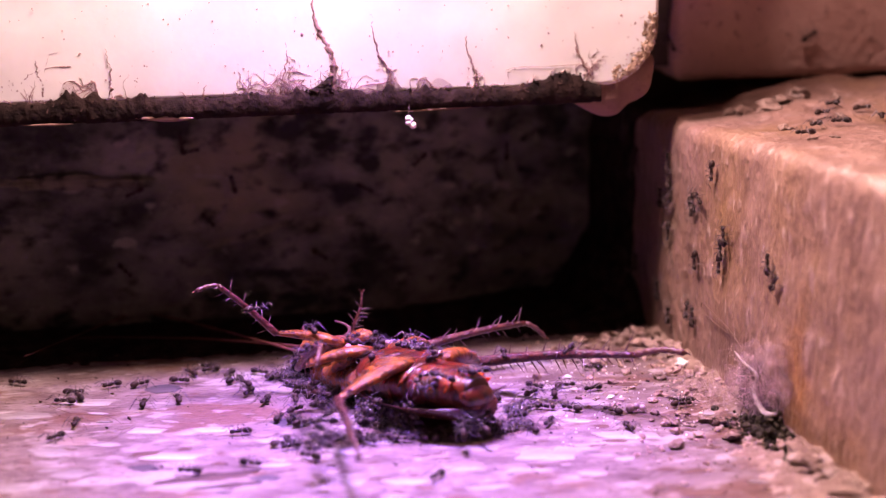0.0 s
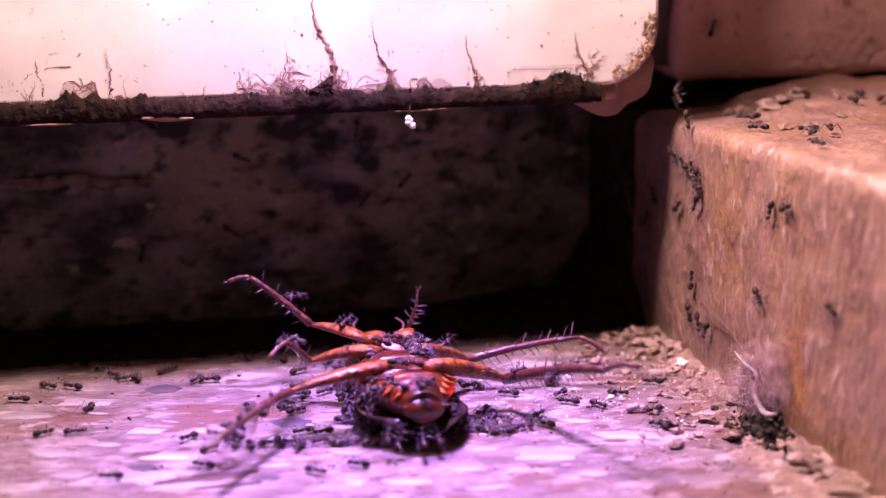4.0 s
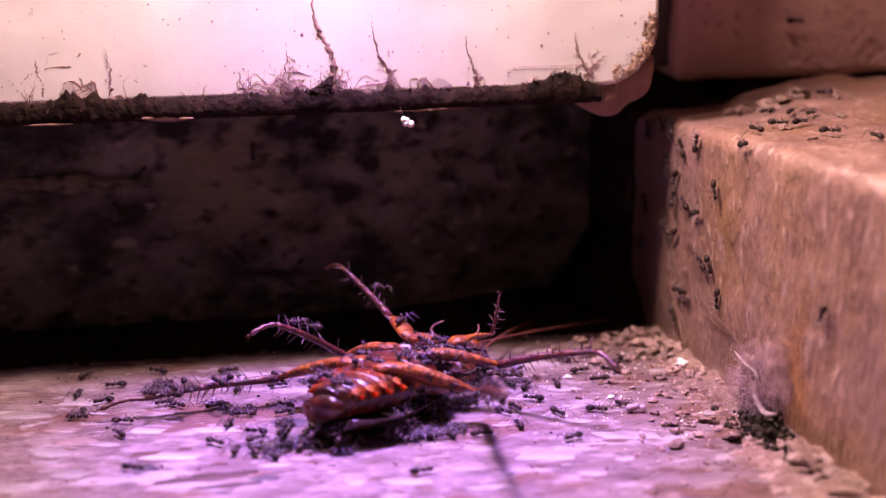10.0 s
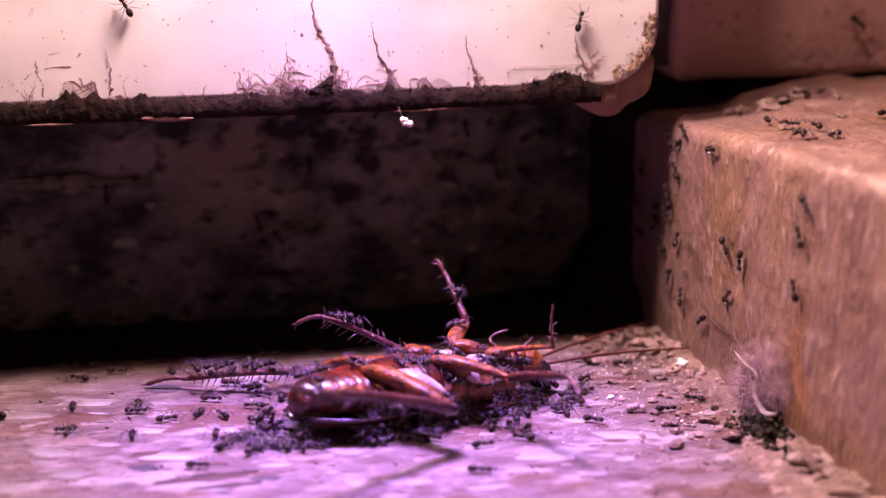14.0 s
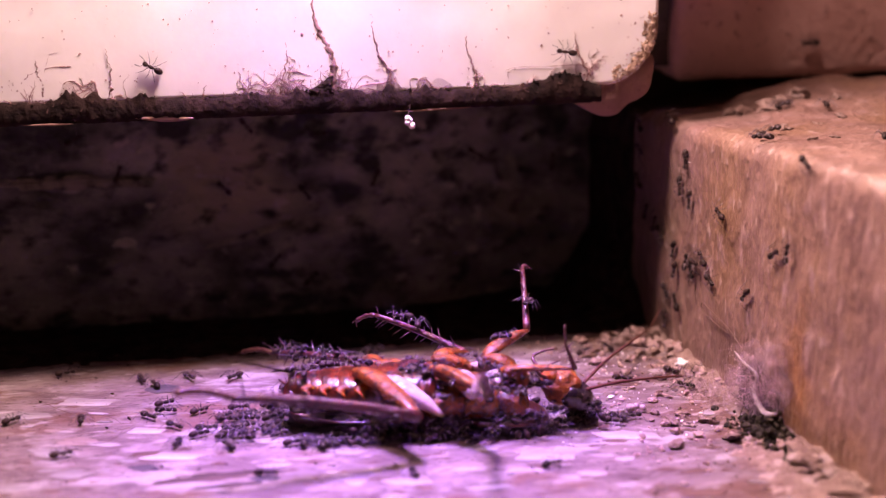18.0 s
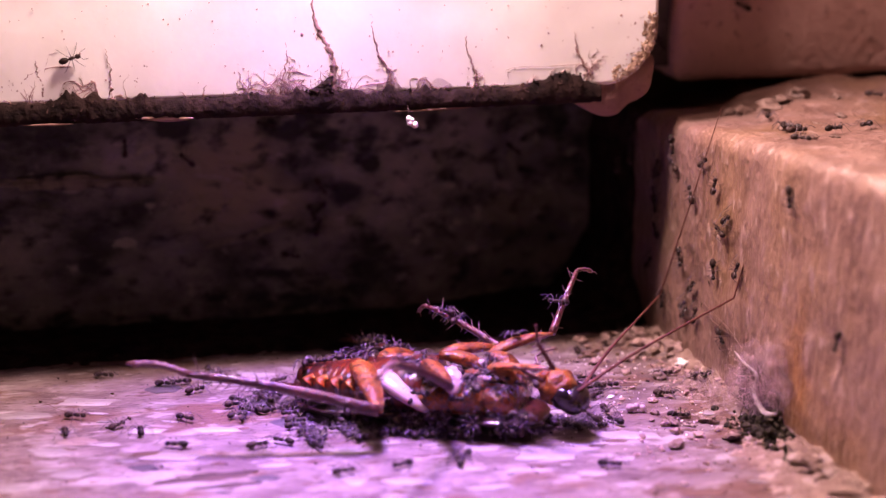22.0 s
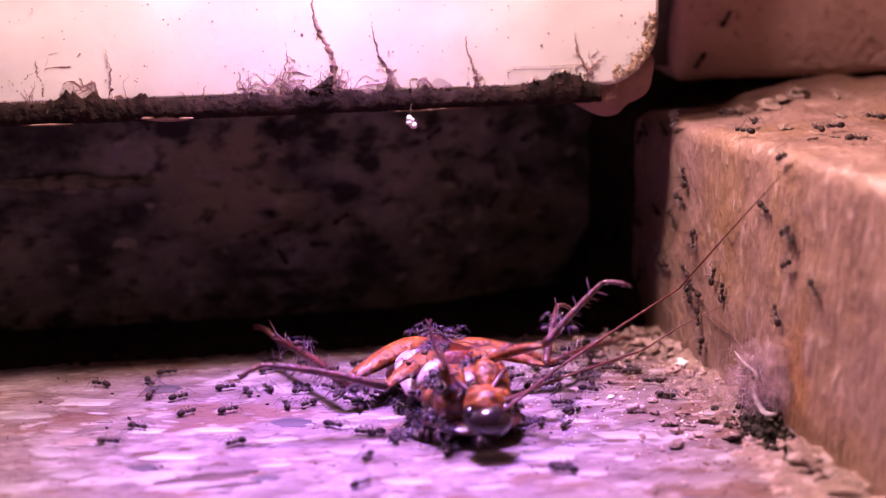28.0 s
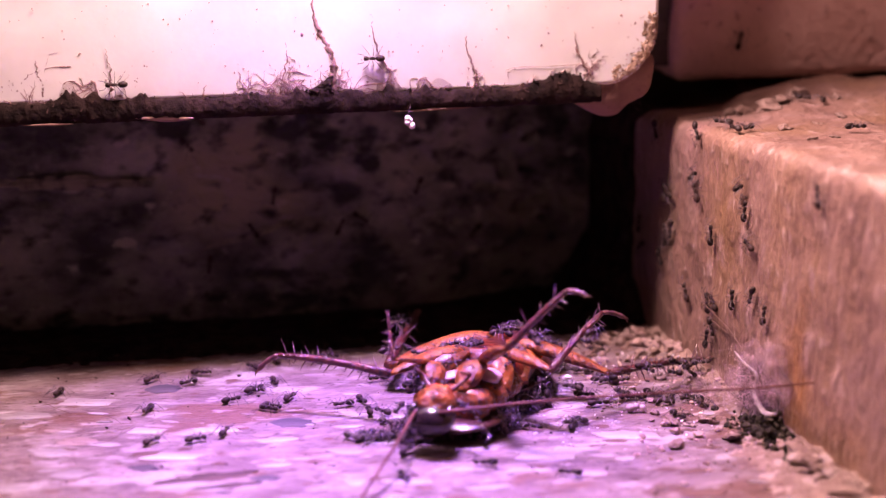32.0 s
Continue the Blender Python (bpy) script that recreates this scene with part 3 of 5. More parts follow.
    if key != "hind_right":
        tube(bm, curve_points([c0, c0.lerp(base, 0.5) + Vector((0, 0, 0.7)), base], 6), [0.8, 0.9, 1.2, 1.4, 1.5, 1.55, 1.5, 1.45, 1.35, 1.2, 1.05, 0.9, 0.7], 12, 0.6)
    else:
        tube(bm, curve_points([c0 + Vector((2.0, -0.2, -1.0)), c0.lerp(base, 0.5) + Vector((2.7, -0.3, -0.4)), base + Vector((3.3, -0.2, -0.5))], 6), [0.6, 1.2, 1.8, 2.3, 2.7, 3.0, 3.2, 3.3, 3.2, 2.9, 2.4, 1.8, 1.1], 16, 0.36)
    part("hip", bm, M_FLESH if key == "hind_right" else M_ORANGE, ROACH, "torn white hip" if key == "hind_right" else "broad amber hip plate")
    LEGS[key] = (leg, base)


build_leg("front_left", (7.6, 2.5, 6.9), (13.2, 7.9, 8.7), (13.5, 15.1, 14.8), (14.4, 17.6, 14.3), 0.85, 11, 1, (4.2, -1.2, -2.2))
build_leg("mid_left", (2.0, 2.2, 6.8), (6.4, 9.6, 5.3), (-4.0, 13.7, 9.7), (-6.2, 15.8, 8.6), 0.9, 14, 2, (5.0, 2.6, -3.0))
build_leg("hind_left", (-5.0, 1.7, 6.4), (-5.0, 13.5, 3.1), (-17.0, 23.4, 1.9), (-21.0, 26.6, 1.1), 1.0, 20, 3, (6.5, 3.4, -3.0))
build_leg("front_right", (9.3, -3.0, 6.9), (17.2, -4.3, 7.4), (15.9, -5.4, 10.6), (15.8, -5.6, 12.4), 0.52, 9, 4, (3.0, 1.3, -2.2))
build_leg("mid_right", (1.3, -1.6, 6.7), (7.0, -9.7, 4.6), (5.2, -23.0, 7.3), (4.3, -25.7, 5.7), 1.0, 16, 5, (5.5, -3.0, -3.0))
build_leg("hind_right", (-6.9, -1.2, 6.4), (-0.9, -12.3, 3.7), (-20.9, -18.2, 6.7), (-26.6, -20.1, 7.5), 1.3, 22, 6, (7.5, -4.0, -3.0))

# turns of each leg about its hip, degrees about x, y, z
LEG_TURNS = {
    "front_left": [(0, 5, 11, -2), (3, 1, 7, 3), (6, -1, 5, 9), (9, -4, 3, 6), (11, -2, 3, 2), (13, 0, 5, 0), (14, -1, 4, 0), (17, -2, -1, 3), (18, -2, -1, 1), (19, -2, -1, 1), (21, -2, 1, -6), (23, -3, 2, -6), (24, -3, 0, -5), (25, -2, -1, -4), (28, 4, -5, -2), (29, 5, -8, -2), (30, 4, -8, -2), (32, 5, -11, -5)],
    "mid_left": [(0, 0, 0, 1), (3, -1, 1, 1), (6, -2, 2, 4), (9, -4, 7, 10), (11, -4, 5, 3), (13, -6, 7, -3), (14, -5, 5, -2), (17, -1, -2, 4), (18, -1, -3, 2), (19, 0, -4, 0), (21, 1, -4, -2), (23, 2, -6, -4), (24, 3, -4, -4), (25, 4, -2, -5), (28, 3, 0, -3), (29, 3, 0, -3), (30, 4, 1, -3), (32, 6, -2, 4)],
    "hind_left": [(0, 6, -2, 10), (1, 7, -2, 15), (2, 6, -1, 15), (3, 9, -3, 13), (6, 2, -1, 4), (9, -1, -2, -5), (11, -1, -1, -3), (13, -2, -1, -2), (14, -2, -1, -2), (17, 0, 0, 0), (18, 0, 0, 0), (19, 0, 0, 0), (21, 0, 0, 0), (23, 0, 0, -1), (24, 0, 0, -1), (25, 0, 0, -1), (28, 1, 1, -5), (29, 2, 1, -6), (30, 2, 2, -8), (32, 0, 1, 6)],
    "front_right": [(0, 5, 12, -9), (3, 3, 11, -4), (6, -5, 11, 8), (9, -3, 8, 8), (11, -2, 5, 3), (13, -2, 4, -1), (14, -1, 3, -1), (17, 0, 1, 0), (18, 0, 0, 0), (19, 0, 0, 0), (21, 0, 0, 0), (23, 0, -1, 0), (24, 0, -2, 0), (25, 0, -2, 0), (28, 0, -10, 0), (29, 0, -12, -1), (30, 1, -15, -1), (32, 4, -13, -1)],
    "mid_right": [(0, 5, -10, -3), (3, 2, 4, -2), (6, 2, -2, 7), (9, -4, -4, -1), (11, -3, -2, 6), (12, -3, -4, 9), (13, 0, -6, 7), (14, -3, -7, 1), (17, -11, 0, -4), (18, -12, 0, 0), (19, -14, 0, 0), (21, -14, 0, 0), (23, -15, 0, 6), (24, -12, 0, 12), (25, -11, 0, 10), (28, -3, 0, 6), (29, 0, 2, -1), (30, 2, 4, -8), (32, 5, -11, 12)],
    "hind_right": [(0, 2, -1, 4), (3, -1, 4, 1), (6, 1, 7, 3), (9, 0, 6, 21), (11, 0, 5, 10), (13, 0, 5, 6), (14, -4, 5, -6), (17, -8, 1, 4), (18, -5, 2, 3), (19, -8, 1, 1), (21, -4, 3, 2), (23, -8, 6, 5), (24, -5, 2, -3), (25, -4, 1, -9), (28, 3, -4, -2), (29, 3, -4, -2), (30, 3, -4, -3), (32, 5, -6, -4)],
}


# ---- antennae: a base piece and a tip piece, each held where the ants pull it ----
FEELERS = {}


def build_feeler(side, length, tip_length):
    base = Vector((19.0, 1.3 * side, 4.2))
    bm = tube(bmesh.new(), curve_points([(0, 0, 0), (length * 0.32, 0.2, 0.3), (length * 0.65, 0, 0.3), (length, 0, 0)], 8), np.linspace(0.20, 0.12, 25), 7)
    first = part("antenna", bm, M_FEELER, ROACH, "long thin brown antenna")
    first.location = base * MM
    bm = tube(bmesh.new(), curve_points([(0, 0, 0), (tip_length * 0.5, 0.3, 0.2), (tip_length, 0, 0)], 10), np.linspace(0.12, 0.04, 21), 6)
    tip = part("antenna_tip", bm, M_FEELER, first)
    tip.location = (length * MM, 0, 0)
    return first, tip, base, length


FEELERS = [build_feeler(1, 34, 29), build_feeler(-1, 25, 11)]
# seconds, the point the base piece aims at, the point the tip piece aims at
FEELER_AIMS = [
    [(0, (-24, 40, 2), (-34, 42, 2)), (3, (-8, 39, 2), (3, 42, 2)), (6, (9, 36, 2), (20, 40, 2)), (9, (25, 30, 1.5), (34, 33, 2)), (13, (31, 24, 1.2), (36, 27, 1.5)),
     (17, (34, 25, 1.5), (35, 36, 4)), (19, (35.2, 21.6, 3.9), (36.2, 20.2, 12.0)), (21, (35.3, 19.7, 9.0), (36.2, 13.1, 22.7)), (22, (34.5, 17.4, 7.8), (36.2, 8.8, 25.6)), (23, (34.2, 14.8, 9.7), (36.2, 1.4, 29.0)),
     (24, (34.4, 11.0, 11.8), (36.2, -10.7, 34.5)), (25, (33.2, 8.5, 11.1), (36.2, -15.0, 34.3)), (28, (31.0, 2.6, 12.7), (36.2, -20.0, 33.0)), (29, (37, -20, 31.5), (36.6, -22, 31.5)), (30, (36.2, -22.8, 23.5), (36.2, -22.8, 23.5)),
     (31, (36, -26, 14), (36, -26.6, 14)), (32, (36, -22.9, 8), (36, -23, 8))],
    [(0, (-30, 38, 1), (-44, 40, 1)), (3, (-14, 44, 2), (-28, 45, 2)), (6, (4, 44, 2), (18, 44, 2)), (9, (20, 40, 1), (34, 42, 1)), (13, (34, 18, 1), (35, 30, 2)),
     (17, (35.5, 8, 1), (36, 22, 2)), (19, (32, 4, 1), (35.5, 20, 2)), (21, (36, 2, 8), (36, 0, 14)), (23, (36.2, -6.3, 15), (36.2, -8, 22)), (25, (36.2, -1.5, 11), (36.2, -6, 17)),
     (28, (36.2, 1, 9), (36.2, -8, 15)), (29, (36, -8, 9), (36, -16, 13)), (30, (34, -18, 10), (36, -24, 12)), (30.5, (22, -34, 4), (30, -44, 3)), (31, (2, -33, 0.8), (1, -44, 0.6)), (32, (-13, -27, 0.6), (-19, -33, 0.5))]]


def feeler_rows(k):
    """Rows for the two pieces of an antenna, in their parents' spaces."""
    first, tip, base, length = FEELERS[k]
    rows1, rows2 = [], []
    for t, a, b in FEELER_AIMS[k]:
        inv = roach_pose(t).inverted()
        m1 = Matrix.Translation(base * MM) @ aim_x(inv @ (Vector(a) * MM) - base * MM)
        d2 = m1.inverted() @ (inv @ (Vector(b) * MM)) - Vector((length * MM, 0, 0))
        if d2.length < 0.004 or d2.x < (-0.7 if length > 30 else 0.2) * d2.length:
            d2 = Vector((max(d2.x, 0.5 * d2.length, 0.004), d2.y, d2.z))
        rows1.append((t, m1))
        rows2.append((t, Matrix.Translation((length * MM, 0, 0)) @ aim_x(d2)))
    return rows1, rows2


# ---- ants ----
ANT_SIZE = 1.0


def build_ant():
    ant = tagged(new("ant"), "tiny dark brown ant on the move", "ant", "ants")
    bm = bmesh.new()
    ball(bm, (-0.85, 0, 0.52), (0.60, 0.40, 0.38), (0, -8, 0), 2)
    part("gaster", bm, M_ANT, ant)
    bm = bmesh.new()
    ball(bm, (0.14, 0, 0.50), (0.48, 0.21, 0.23), (0, 6, 0), 2)
    ball(bm, (-0.32, 0, 0.47), (0.13, 0.11, 0.17), level=1)
    part("thorax", bm, M_ANT, ant)
    bm = bmesh.new()
    ball(bm, (0.86, 0, 0.52), (0.36, 0.31, 0.26), (0, 14, 0), 2)
    part("head", bm, M_ANT, ant)
    for s in (-1, 1):
        for x0, dx in ((0.36, 0.75), (0.12, -0.1), (-0.08, -0.95)):
            bm = tube(bmesh.new(), [(x0, 0.12 * s, 0.42), (x0 + dx * 0.5, 0.72 * s, 1.02), (x0 + dx * 0.95, 1.2 * s, 0.4), (x0 + dx * 1.25, 1.5 * s, 0.02)], [0.040, 0.034, 0.027, 0.017], 5)
            part("leg", bm, M_ANT_LEG, ant)
        bm = tube(bmesh.new(), [(1.05, 0.13 * s, 0.6), (1.35, 0.48 * s, 1.0), (1.95, 0.6 * s, 0.7)], [0.035, 0.033, 0.04], 5)
        part("antenna", bm, M_ANT_LEG, ant)
    for ob in ant.children:
        for v in ob.data.vertices:
            v.co *= ANT_SIZE
    return ant


ANT = build_ant()
ANTS = []


def stand(p, n, way):
    """A pose at p (mm) with the back along n and the head along way."""
    z = Vector(n).normalized()
    x = Vector(way)
    x = (x - z * x.dot(z)).normalized()
    y = z.cross(x)
    m = Matrix((x, y, z)).transposed().to_4x4()
    m.translation = Vector(p) * MM
    return m


def add_ant(rows, label=""):
    ob = ANT if not ANTS else copy_thing(ANT, rows[0][1])
    if label:
        ob["label"] = label
    ANTS.append((ob, rows))


def stroll(rnd, area, speed, place, n, axes, bias=None, step=0.8):
    """A wandering walk on a flat face: (u, v) inside area, turned a little at each step."""
    u0, u1, v0, v1 = area
    u, v = rnd.uniform(u0, u1), rnd.uniform(v0, v1)
    a = rnd.choice(bias) if bias else rnd.uniform(0, 6.28)
    t, rows = 0.0, []
    e1, e2 = Vector(axes[0]), Vector(axes[1])
    while True:
        rows.append((round(min(t, 32.0), 2), stand(place(u, v), n, e1 * math.cos(a) + e2 * math.sin(a))))
        if t >= 32:
            return rows
        t += step
        turn = rnd.uniform(-0.7, 0.7)
        cu, cv = (u0 + u1) / 2 - u, (v0 + v1) / 2 - v
        if not (u0 < u < u1 and v0 < v < v1):
            want = math.atan2(cv, cu)
            d = (want - a + math.pi) % math.tau - math.pi
            turn = max(-1.2, min(1.2, d))
        a += turn
        k = speed * step * rnd.uniform(0.2, 1.2)
        u, v = u + k * math.cos(a), v + k * math.sin(a)


def follow(points, place, n, axes, label, limit=1.35, across=1.0):
    """An ant through given points on a flat face, its head turned towards its way, a quarter turn at most from row to row."""
    e1, e2 = Vector(axes[0]), Vector(axes[1])
    a, rows = None, []
    for i, (t, u, v) in enumerate(points):
        j = min(i + 1, len(points) - 1)
        du, dv = points[j][1] - points[max(j - 1, 0)][1], points[j][2] - points[max(j - 1, 0)][2]
        want = math.atan2(dv, du * across)
        if a is None:
            a = want
        d = (want - a + math.pi) % math.tau - math.pi
        a += max(-limit, min(limit, d))
        rows.append((t, stand(place(u, v), n, e1 * math.cos(a) + e2 * math.sin(a))))
    add_ant(rows, label)


def climb(points):
    follow(points, lambda u, v: (WALL_X - 0.1, u, v), (-1, 0, 0), ((0, 1, 0), (0, 0, 1)), "tiny dark brown ant climbing the tan stone", across=0.3)


def brick_ant(points):
    follow(points, lambda u, v: (u, BRICK_Y - 0.02, v), (0, -1, 0), ((1, 0, 0), (0, 0, 1)), "tiny dark brown ant running over the white brick")


def build_ants():
    rnd = random.Random(41)
    climb([(0, 11.3, 21.6), (1, 10.4, 21.5), (2, 7.9, 26.7), (3, 12.0, 24.4), (6, 11.5, 23.7), (7, 10.1, 22.8), (8, -6.4, 26.6), (9, 9.2, 21.8), (10, 5.9, 23.6), (11, 9.2, 22.5), (12, 7.7, 24.5), (13, -32.8, 16.4), (14, -20.1, 27.1), (17, -11.4, 13.5), (18, -16.0, 20.8), (19, -19.7, 24.7), (20, -17.3, 28.1), (21, -21.2, 29.1), (23, -11.1, 20.0), (24, -12.6, 12.3), (25, -13.2, 13.2), (28, -13.9, 13.4), (29, -6.3, 12.2), (30, -11.9, 11.7), (31, -9.7, 11.6), (32, -10.4, 12.5)])
    climb([(0, 13.8, 20.0), (1, 11.9, 17.7), (2, 2.6, 27.3), (7, -15.1, 19.4), (8, -11.4, 20.8), (9, -14.0, 19.9), (10, -25.7, 16.4), (11, -11.2, 15.6), (12, -19.3, 18.3), (13, -14.1, 22.1), (14, -19.1, 23.4), (17, -7.7, 25.4), (18, -19.9, 31.6), (19, -21.3, 24.7), (20, -12.7, 18.5), (21, -5.0, 21.6), (22, 6.0, 24.2), (23, 3.6, 25.1), (24, 4.2, 27.0), (25, 6.5, 25.7), (29, -21.8, 32.2), (30, -25.4, 25.7), (32, -23.4, 28.7)])
    climb([(0, 2.6, 18.8), (1, 7.2, 23.7), (2, 5.4, 22.8), (3, 10.4, 21.0), (6, 13.0, 20.5), (7, 7.4, 11.9), (8, -7.7, 13.0), (9, -4.1, 15.4), (10, -2.6, 30.7), (11, -6.1, 22.1), (12, -2.5, 15.3), (13, -9.0, 15.1), (14, -18.4, 17.4), (17, -11.0, 17.0), (18, -12.5, 20.0), (19, -29.1, 22.7), (20, 6.4, 28.8), (21, 6.8, 19.1), (22, 2.0, 20.9), (23, -2.8, 20.4), (24, -2.4, 20.3), (25, -0.6, 27.9), (28, -15.4, 23.3), (29, -14.0, 26.3), (31, -3.1, 21.9), (32, -3.7, 23.1)])
    climb([(0, -10.9, 18.5), (1, -10.4, 23.0), (2, 0.3, 24.3), (3, -5.0, 17.1), (7, -11.2, 11.9), (8, -11.7, 14.3), (9, -0.4, 12.7), (11, 4.7, 9.4), (12, 0.9, 9.2), (13, 1.2, 12.3), (14, 0.8, 11.9), (17, 6.3, 13.7), (18, 4.1, 21.2), (19, 9.2, 17.3), (20, 9.9, 20.8), (21, 9.3, 23.3), (22, 10.0, 26.3), (24, -17.0, 30.8), (25, -15.9, 21.8), (28, -16.5, 22.9), (29, -23.0, 21.3), (30, -22.0, 21.4), (31, 9.4, 24.1), (32, -1.6, 25.4)])
    climb([(0, -12.9, 16.8), (1, -15.6, 17.7), (2, -26.3, 17.5), (3, -27.0, 16.1), (6, -30.1, 21.8), (7, -19.7, 14.9), (8, -17.2, 15.7), (9, 6.5, 11.3), (10, 20.2, 19.9), (11, 16.7, 21.9), (14, 18.4, 15.0), (17, 22.1, 25.8), (18, 27.1, 15.2), (20, 23.8, 23.0), (22, 11.4, 6.8), (23, 17.8, 13.5), (24, 9.5, 15.4), (25, 6.3, 12.9), (29, -28.2, 19.8), (30, -27.3, 16.2), (31, -26.8, 18.1), (32, -6.5, 13.7)])
    climb([(0, 22.0, 18.9), (1, -11.3, 25.1), (2, -14.8, 25.5), (7, -19.8, 26.1), (8, -30.0, 25.8), (9, 12.1, 9.6), (10, 19.0, 4.9), (11, -10.7, 20.6), (12, -3.0, 9.8), (13, -8.8, 17.2), (14, -2.7, 16.9), (17, -1.8, 14.8), (18, -4.6, 13.3), (19, 6.7, 12.8), (20, 5.8, 12.3), (21, 2.1, 13.1), (22, -1.7, 15.6), (23, -5.0, 17.1), (24, -5.1, 12.6), (28, -16.1, 19.7), (29, -16.8, 19.8), (30, -17.1, 19.9), (31, -12.7, 18.9), (32, -5.2, 19.4)])
    climb([(0, 20.9, 4.4), (1, 17.2, 10.7), (2, 15.9, 12.3), (3, 11.5, 7.6), (6, 18.7, 6.1), (9, 17.6, 10.2), (10, 15.6, 8.7), (11, 9.9, 10.1), (12, 11.9, 12.4), (13, 7.8, 11.0), (14, 7.6, 28.3), (19, 6.4, 9.7), (20, 1.8, 9.3), (21, -25.7, 16.4), (22, -29.7, 14.5), (23, -8.9, 16.2), (24, -8.9, 12.1), (25, -11.4, 20.8), (28, -9.2, 24.6), (29, -6.3, 15.9), (30, 2.9, 12.2), (31, -0.2, 9.8), (32, -0.8, 11.9)])
    climb([(0, 14.2, 6.8), (1, 11.2, 9.8), (2, 26.5, 20.0), (3, 27.7, 16.7), (6, 24.9, 25.0), (8, 19.2, 18.1), (9, 25.8, 24.3), (10, 22.4, 23.8), (11, 14.6, 19.1), (12, 18.4, 9.2), (13, 11.2, 4.4), (14, 16.5, 8.0), (17, 16.2, 9.8), (18, 15.0, 12.8), (19, 10.4, 16.4), (20, 2.3, 15.4), (21, 4.3, 15.0), (22, 5.5, 13.9), (23, 0.7, 6.9), (24, 11.0, 7.8), (25, 16.6, 14.6), (30, 6.6, 7.3), (31, 5.9, 8.3), (32, 7.2, 9.5)])
    brick_ant([(0, 2.2, 55.0), (2, -0.9, 44.2), (3, 2.2, 55.0), (6, -12.7, 44.6), (7, -8.4, 58.0), (8, 26.3, 61.0), (9, 25.9, 37.4), (10, 4.3, 58.0), (11, 1.4, 40.6), (12, 7.2, 39.4), (13, 0.1, 43.6), (14, 23.4, 42.8), (16, -17.9, 58.0), (17, -23.2, 38.4), (19, -33.0, 39.8), (20, -23.2, 45.3), (21, -21.7, 35.1), (22, -38.1, 39.9), (23, 3.7, 39.5), (24, 6.1, 43.6), (25, -31.8, 39.1), (27, -25.6, 55.0), (29, -31.5, 61.0), (30, -38.3, 38.3), (31, -19.0, 36.9), (32, -33.1, 36.7)])
    brick_ant([(0, 17.2, 55.0), (4, 17.2, 58.0), (9, 17.2, 55.0), (10, 17.2, 58.0), (11, 15.8, 37.0), (12, -13.4, 37.3), (13, -25.4, 58.0), (14, -31.6, 45.8), (16, -11.8, 58.0), (17, -16.4, 42.3), (18, -11.8, 55.0), (19, -7.6, 39.6), (20, -18.8, 42.6), (21, -13.9, 55.0), (23, 26.0, 61.0), (24, 25.6, 40.0), (25, 26.0, 58.0), (29, 30.1, 61.0), (30, 30.1, 55.0), (31, 30.1, 38.4), (32, -2.4, 38.9)])
    brick_ant([(0, 3.5, 55.0), (10, 3.5, 58.0), (11, 3.5, 61.0), (12, 0.5, 36.7), (13, 3.5, 58.0), (16, 26.3, 58.0), (17, 25.9, 39.7), (18, 21.7, 39.0), (19, -3.2, 43.2), (20, 0.1, 61.0), (32, 0.1, 61.0)])
    # on the floor
    for i in range(38):
        area = rnd.choice(((-46, -12, -4, 24), (-46, -12, -4, 24), (-46, -8, 4, 25), (-40, 34, -22, -11), (14, 35, -12, 24), (16, 35, -6, 20), (-40, 30, 14, 25)))
        add_ant(stroll(rnd, area, rnd.uniform(1.5, 6), lambda u, v: (u, v, floor_z(u, v) + 0.04), (0, 0, 1), ((1, 0, 0), (0, 1, 0))), "tiny dark brown ant walking on the floor")
    # more on the lit face of the tan stone
    for i in range(11):
        add_ant(stroll(rnd, (3, 26, 4, 29), rnd.uniform(1, 6), lambda u, v: (WALL_X - 0.1, u, v), (-1, 0, 0), ((0, 1, 0), (0, 0, 1)), (1.5, -1.5)), "tiny dark brown ant climbing the tan stone")
    # in the shade of the right stone
    for i in range(9):
        add_ant(stroll(rnd, (21, 43, 3, 29), rnd.uniform(1, 5), lambda u, v: (WALL_X - 0.1, u, v), (-1, 0, 0), ((0, 1, 0), (0, 0, 1)), (1.5, -1.5)), "tiny dark ant climbing the shaded stone")
    # on the ledge
    for i in range(10):
        add_ant(stroll(rnd, (40, 66, -10, 26), rnd.uniform(2, 6), lambda u, v: (u, v, ledge_top(u, v) + 0.2), (0, 0, 1), ((1, 0, 0), (0, 1, 0))), "tiny dark brown ant crossing the stone ledge")
    # on the upper brick
    for i in range(2):
        add_ant(stroll(rnd, (40, 70, 36, 46), rnd.uniform(2, 5), lambda u, v: (u, 42.6, v), (0, -1, 0), ((1, 0, 0), (0, 0, 1))), "tiny dark ant on the pink brick")
    # on the dark stone
    for i in range(11):
        add_ant(stroll(rnd, (-40, 34, 8, 30), rnd.uniform(1, 5), lambda u, v: (u, BACK_Y - 0.35, v), (0, -1, 0), ((1, 0, 0), (0, 0, 1))), "tiny dark brown ant on the dark stone")
    # the crowd that drags the cockroach
    lines = (((-5, 12.5), (-14, 19)), ((-0.9, -9.0), (-14, -14)), ((-15, -3), (-21, 4)))
    shins = (((13.2, 7.9, 8.7), (13.5, 15.1, 14.8)), ((13.2, 7.9, 8.7), (7.6, 2.5, 7.6)), ((6.4, 9.6, 5.3), (-4, 13.7, 9.7)), ((1.3, -1.6, 7.2), (7, -9.7, 5.0)), ((-5, 13.5, 3.1), (-17, 23.4, 1.9)), ((-0.9, -12.3, 3.7), (-20.9, -18.2, 6.7)))
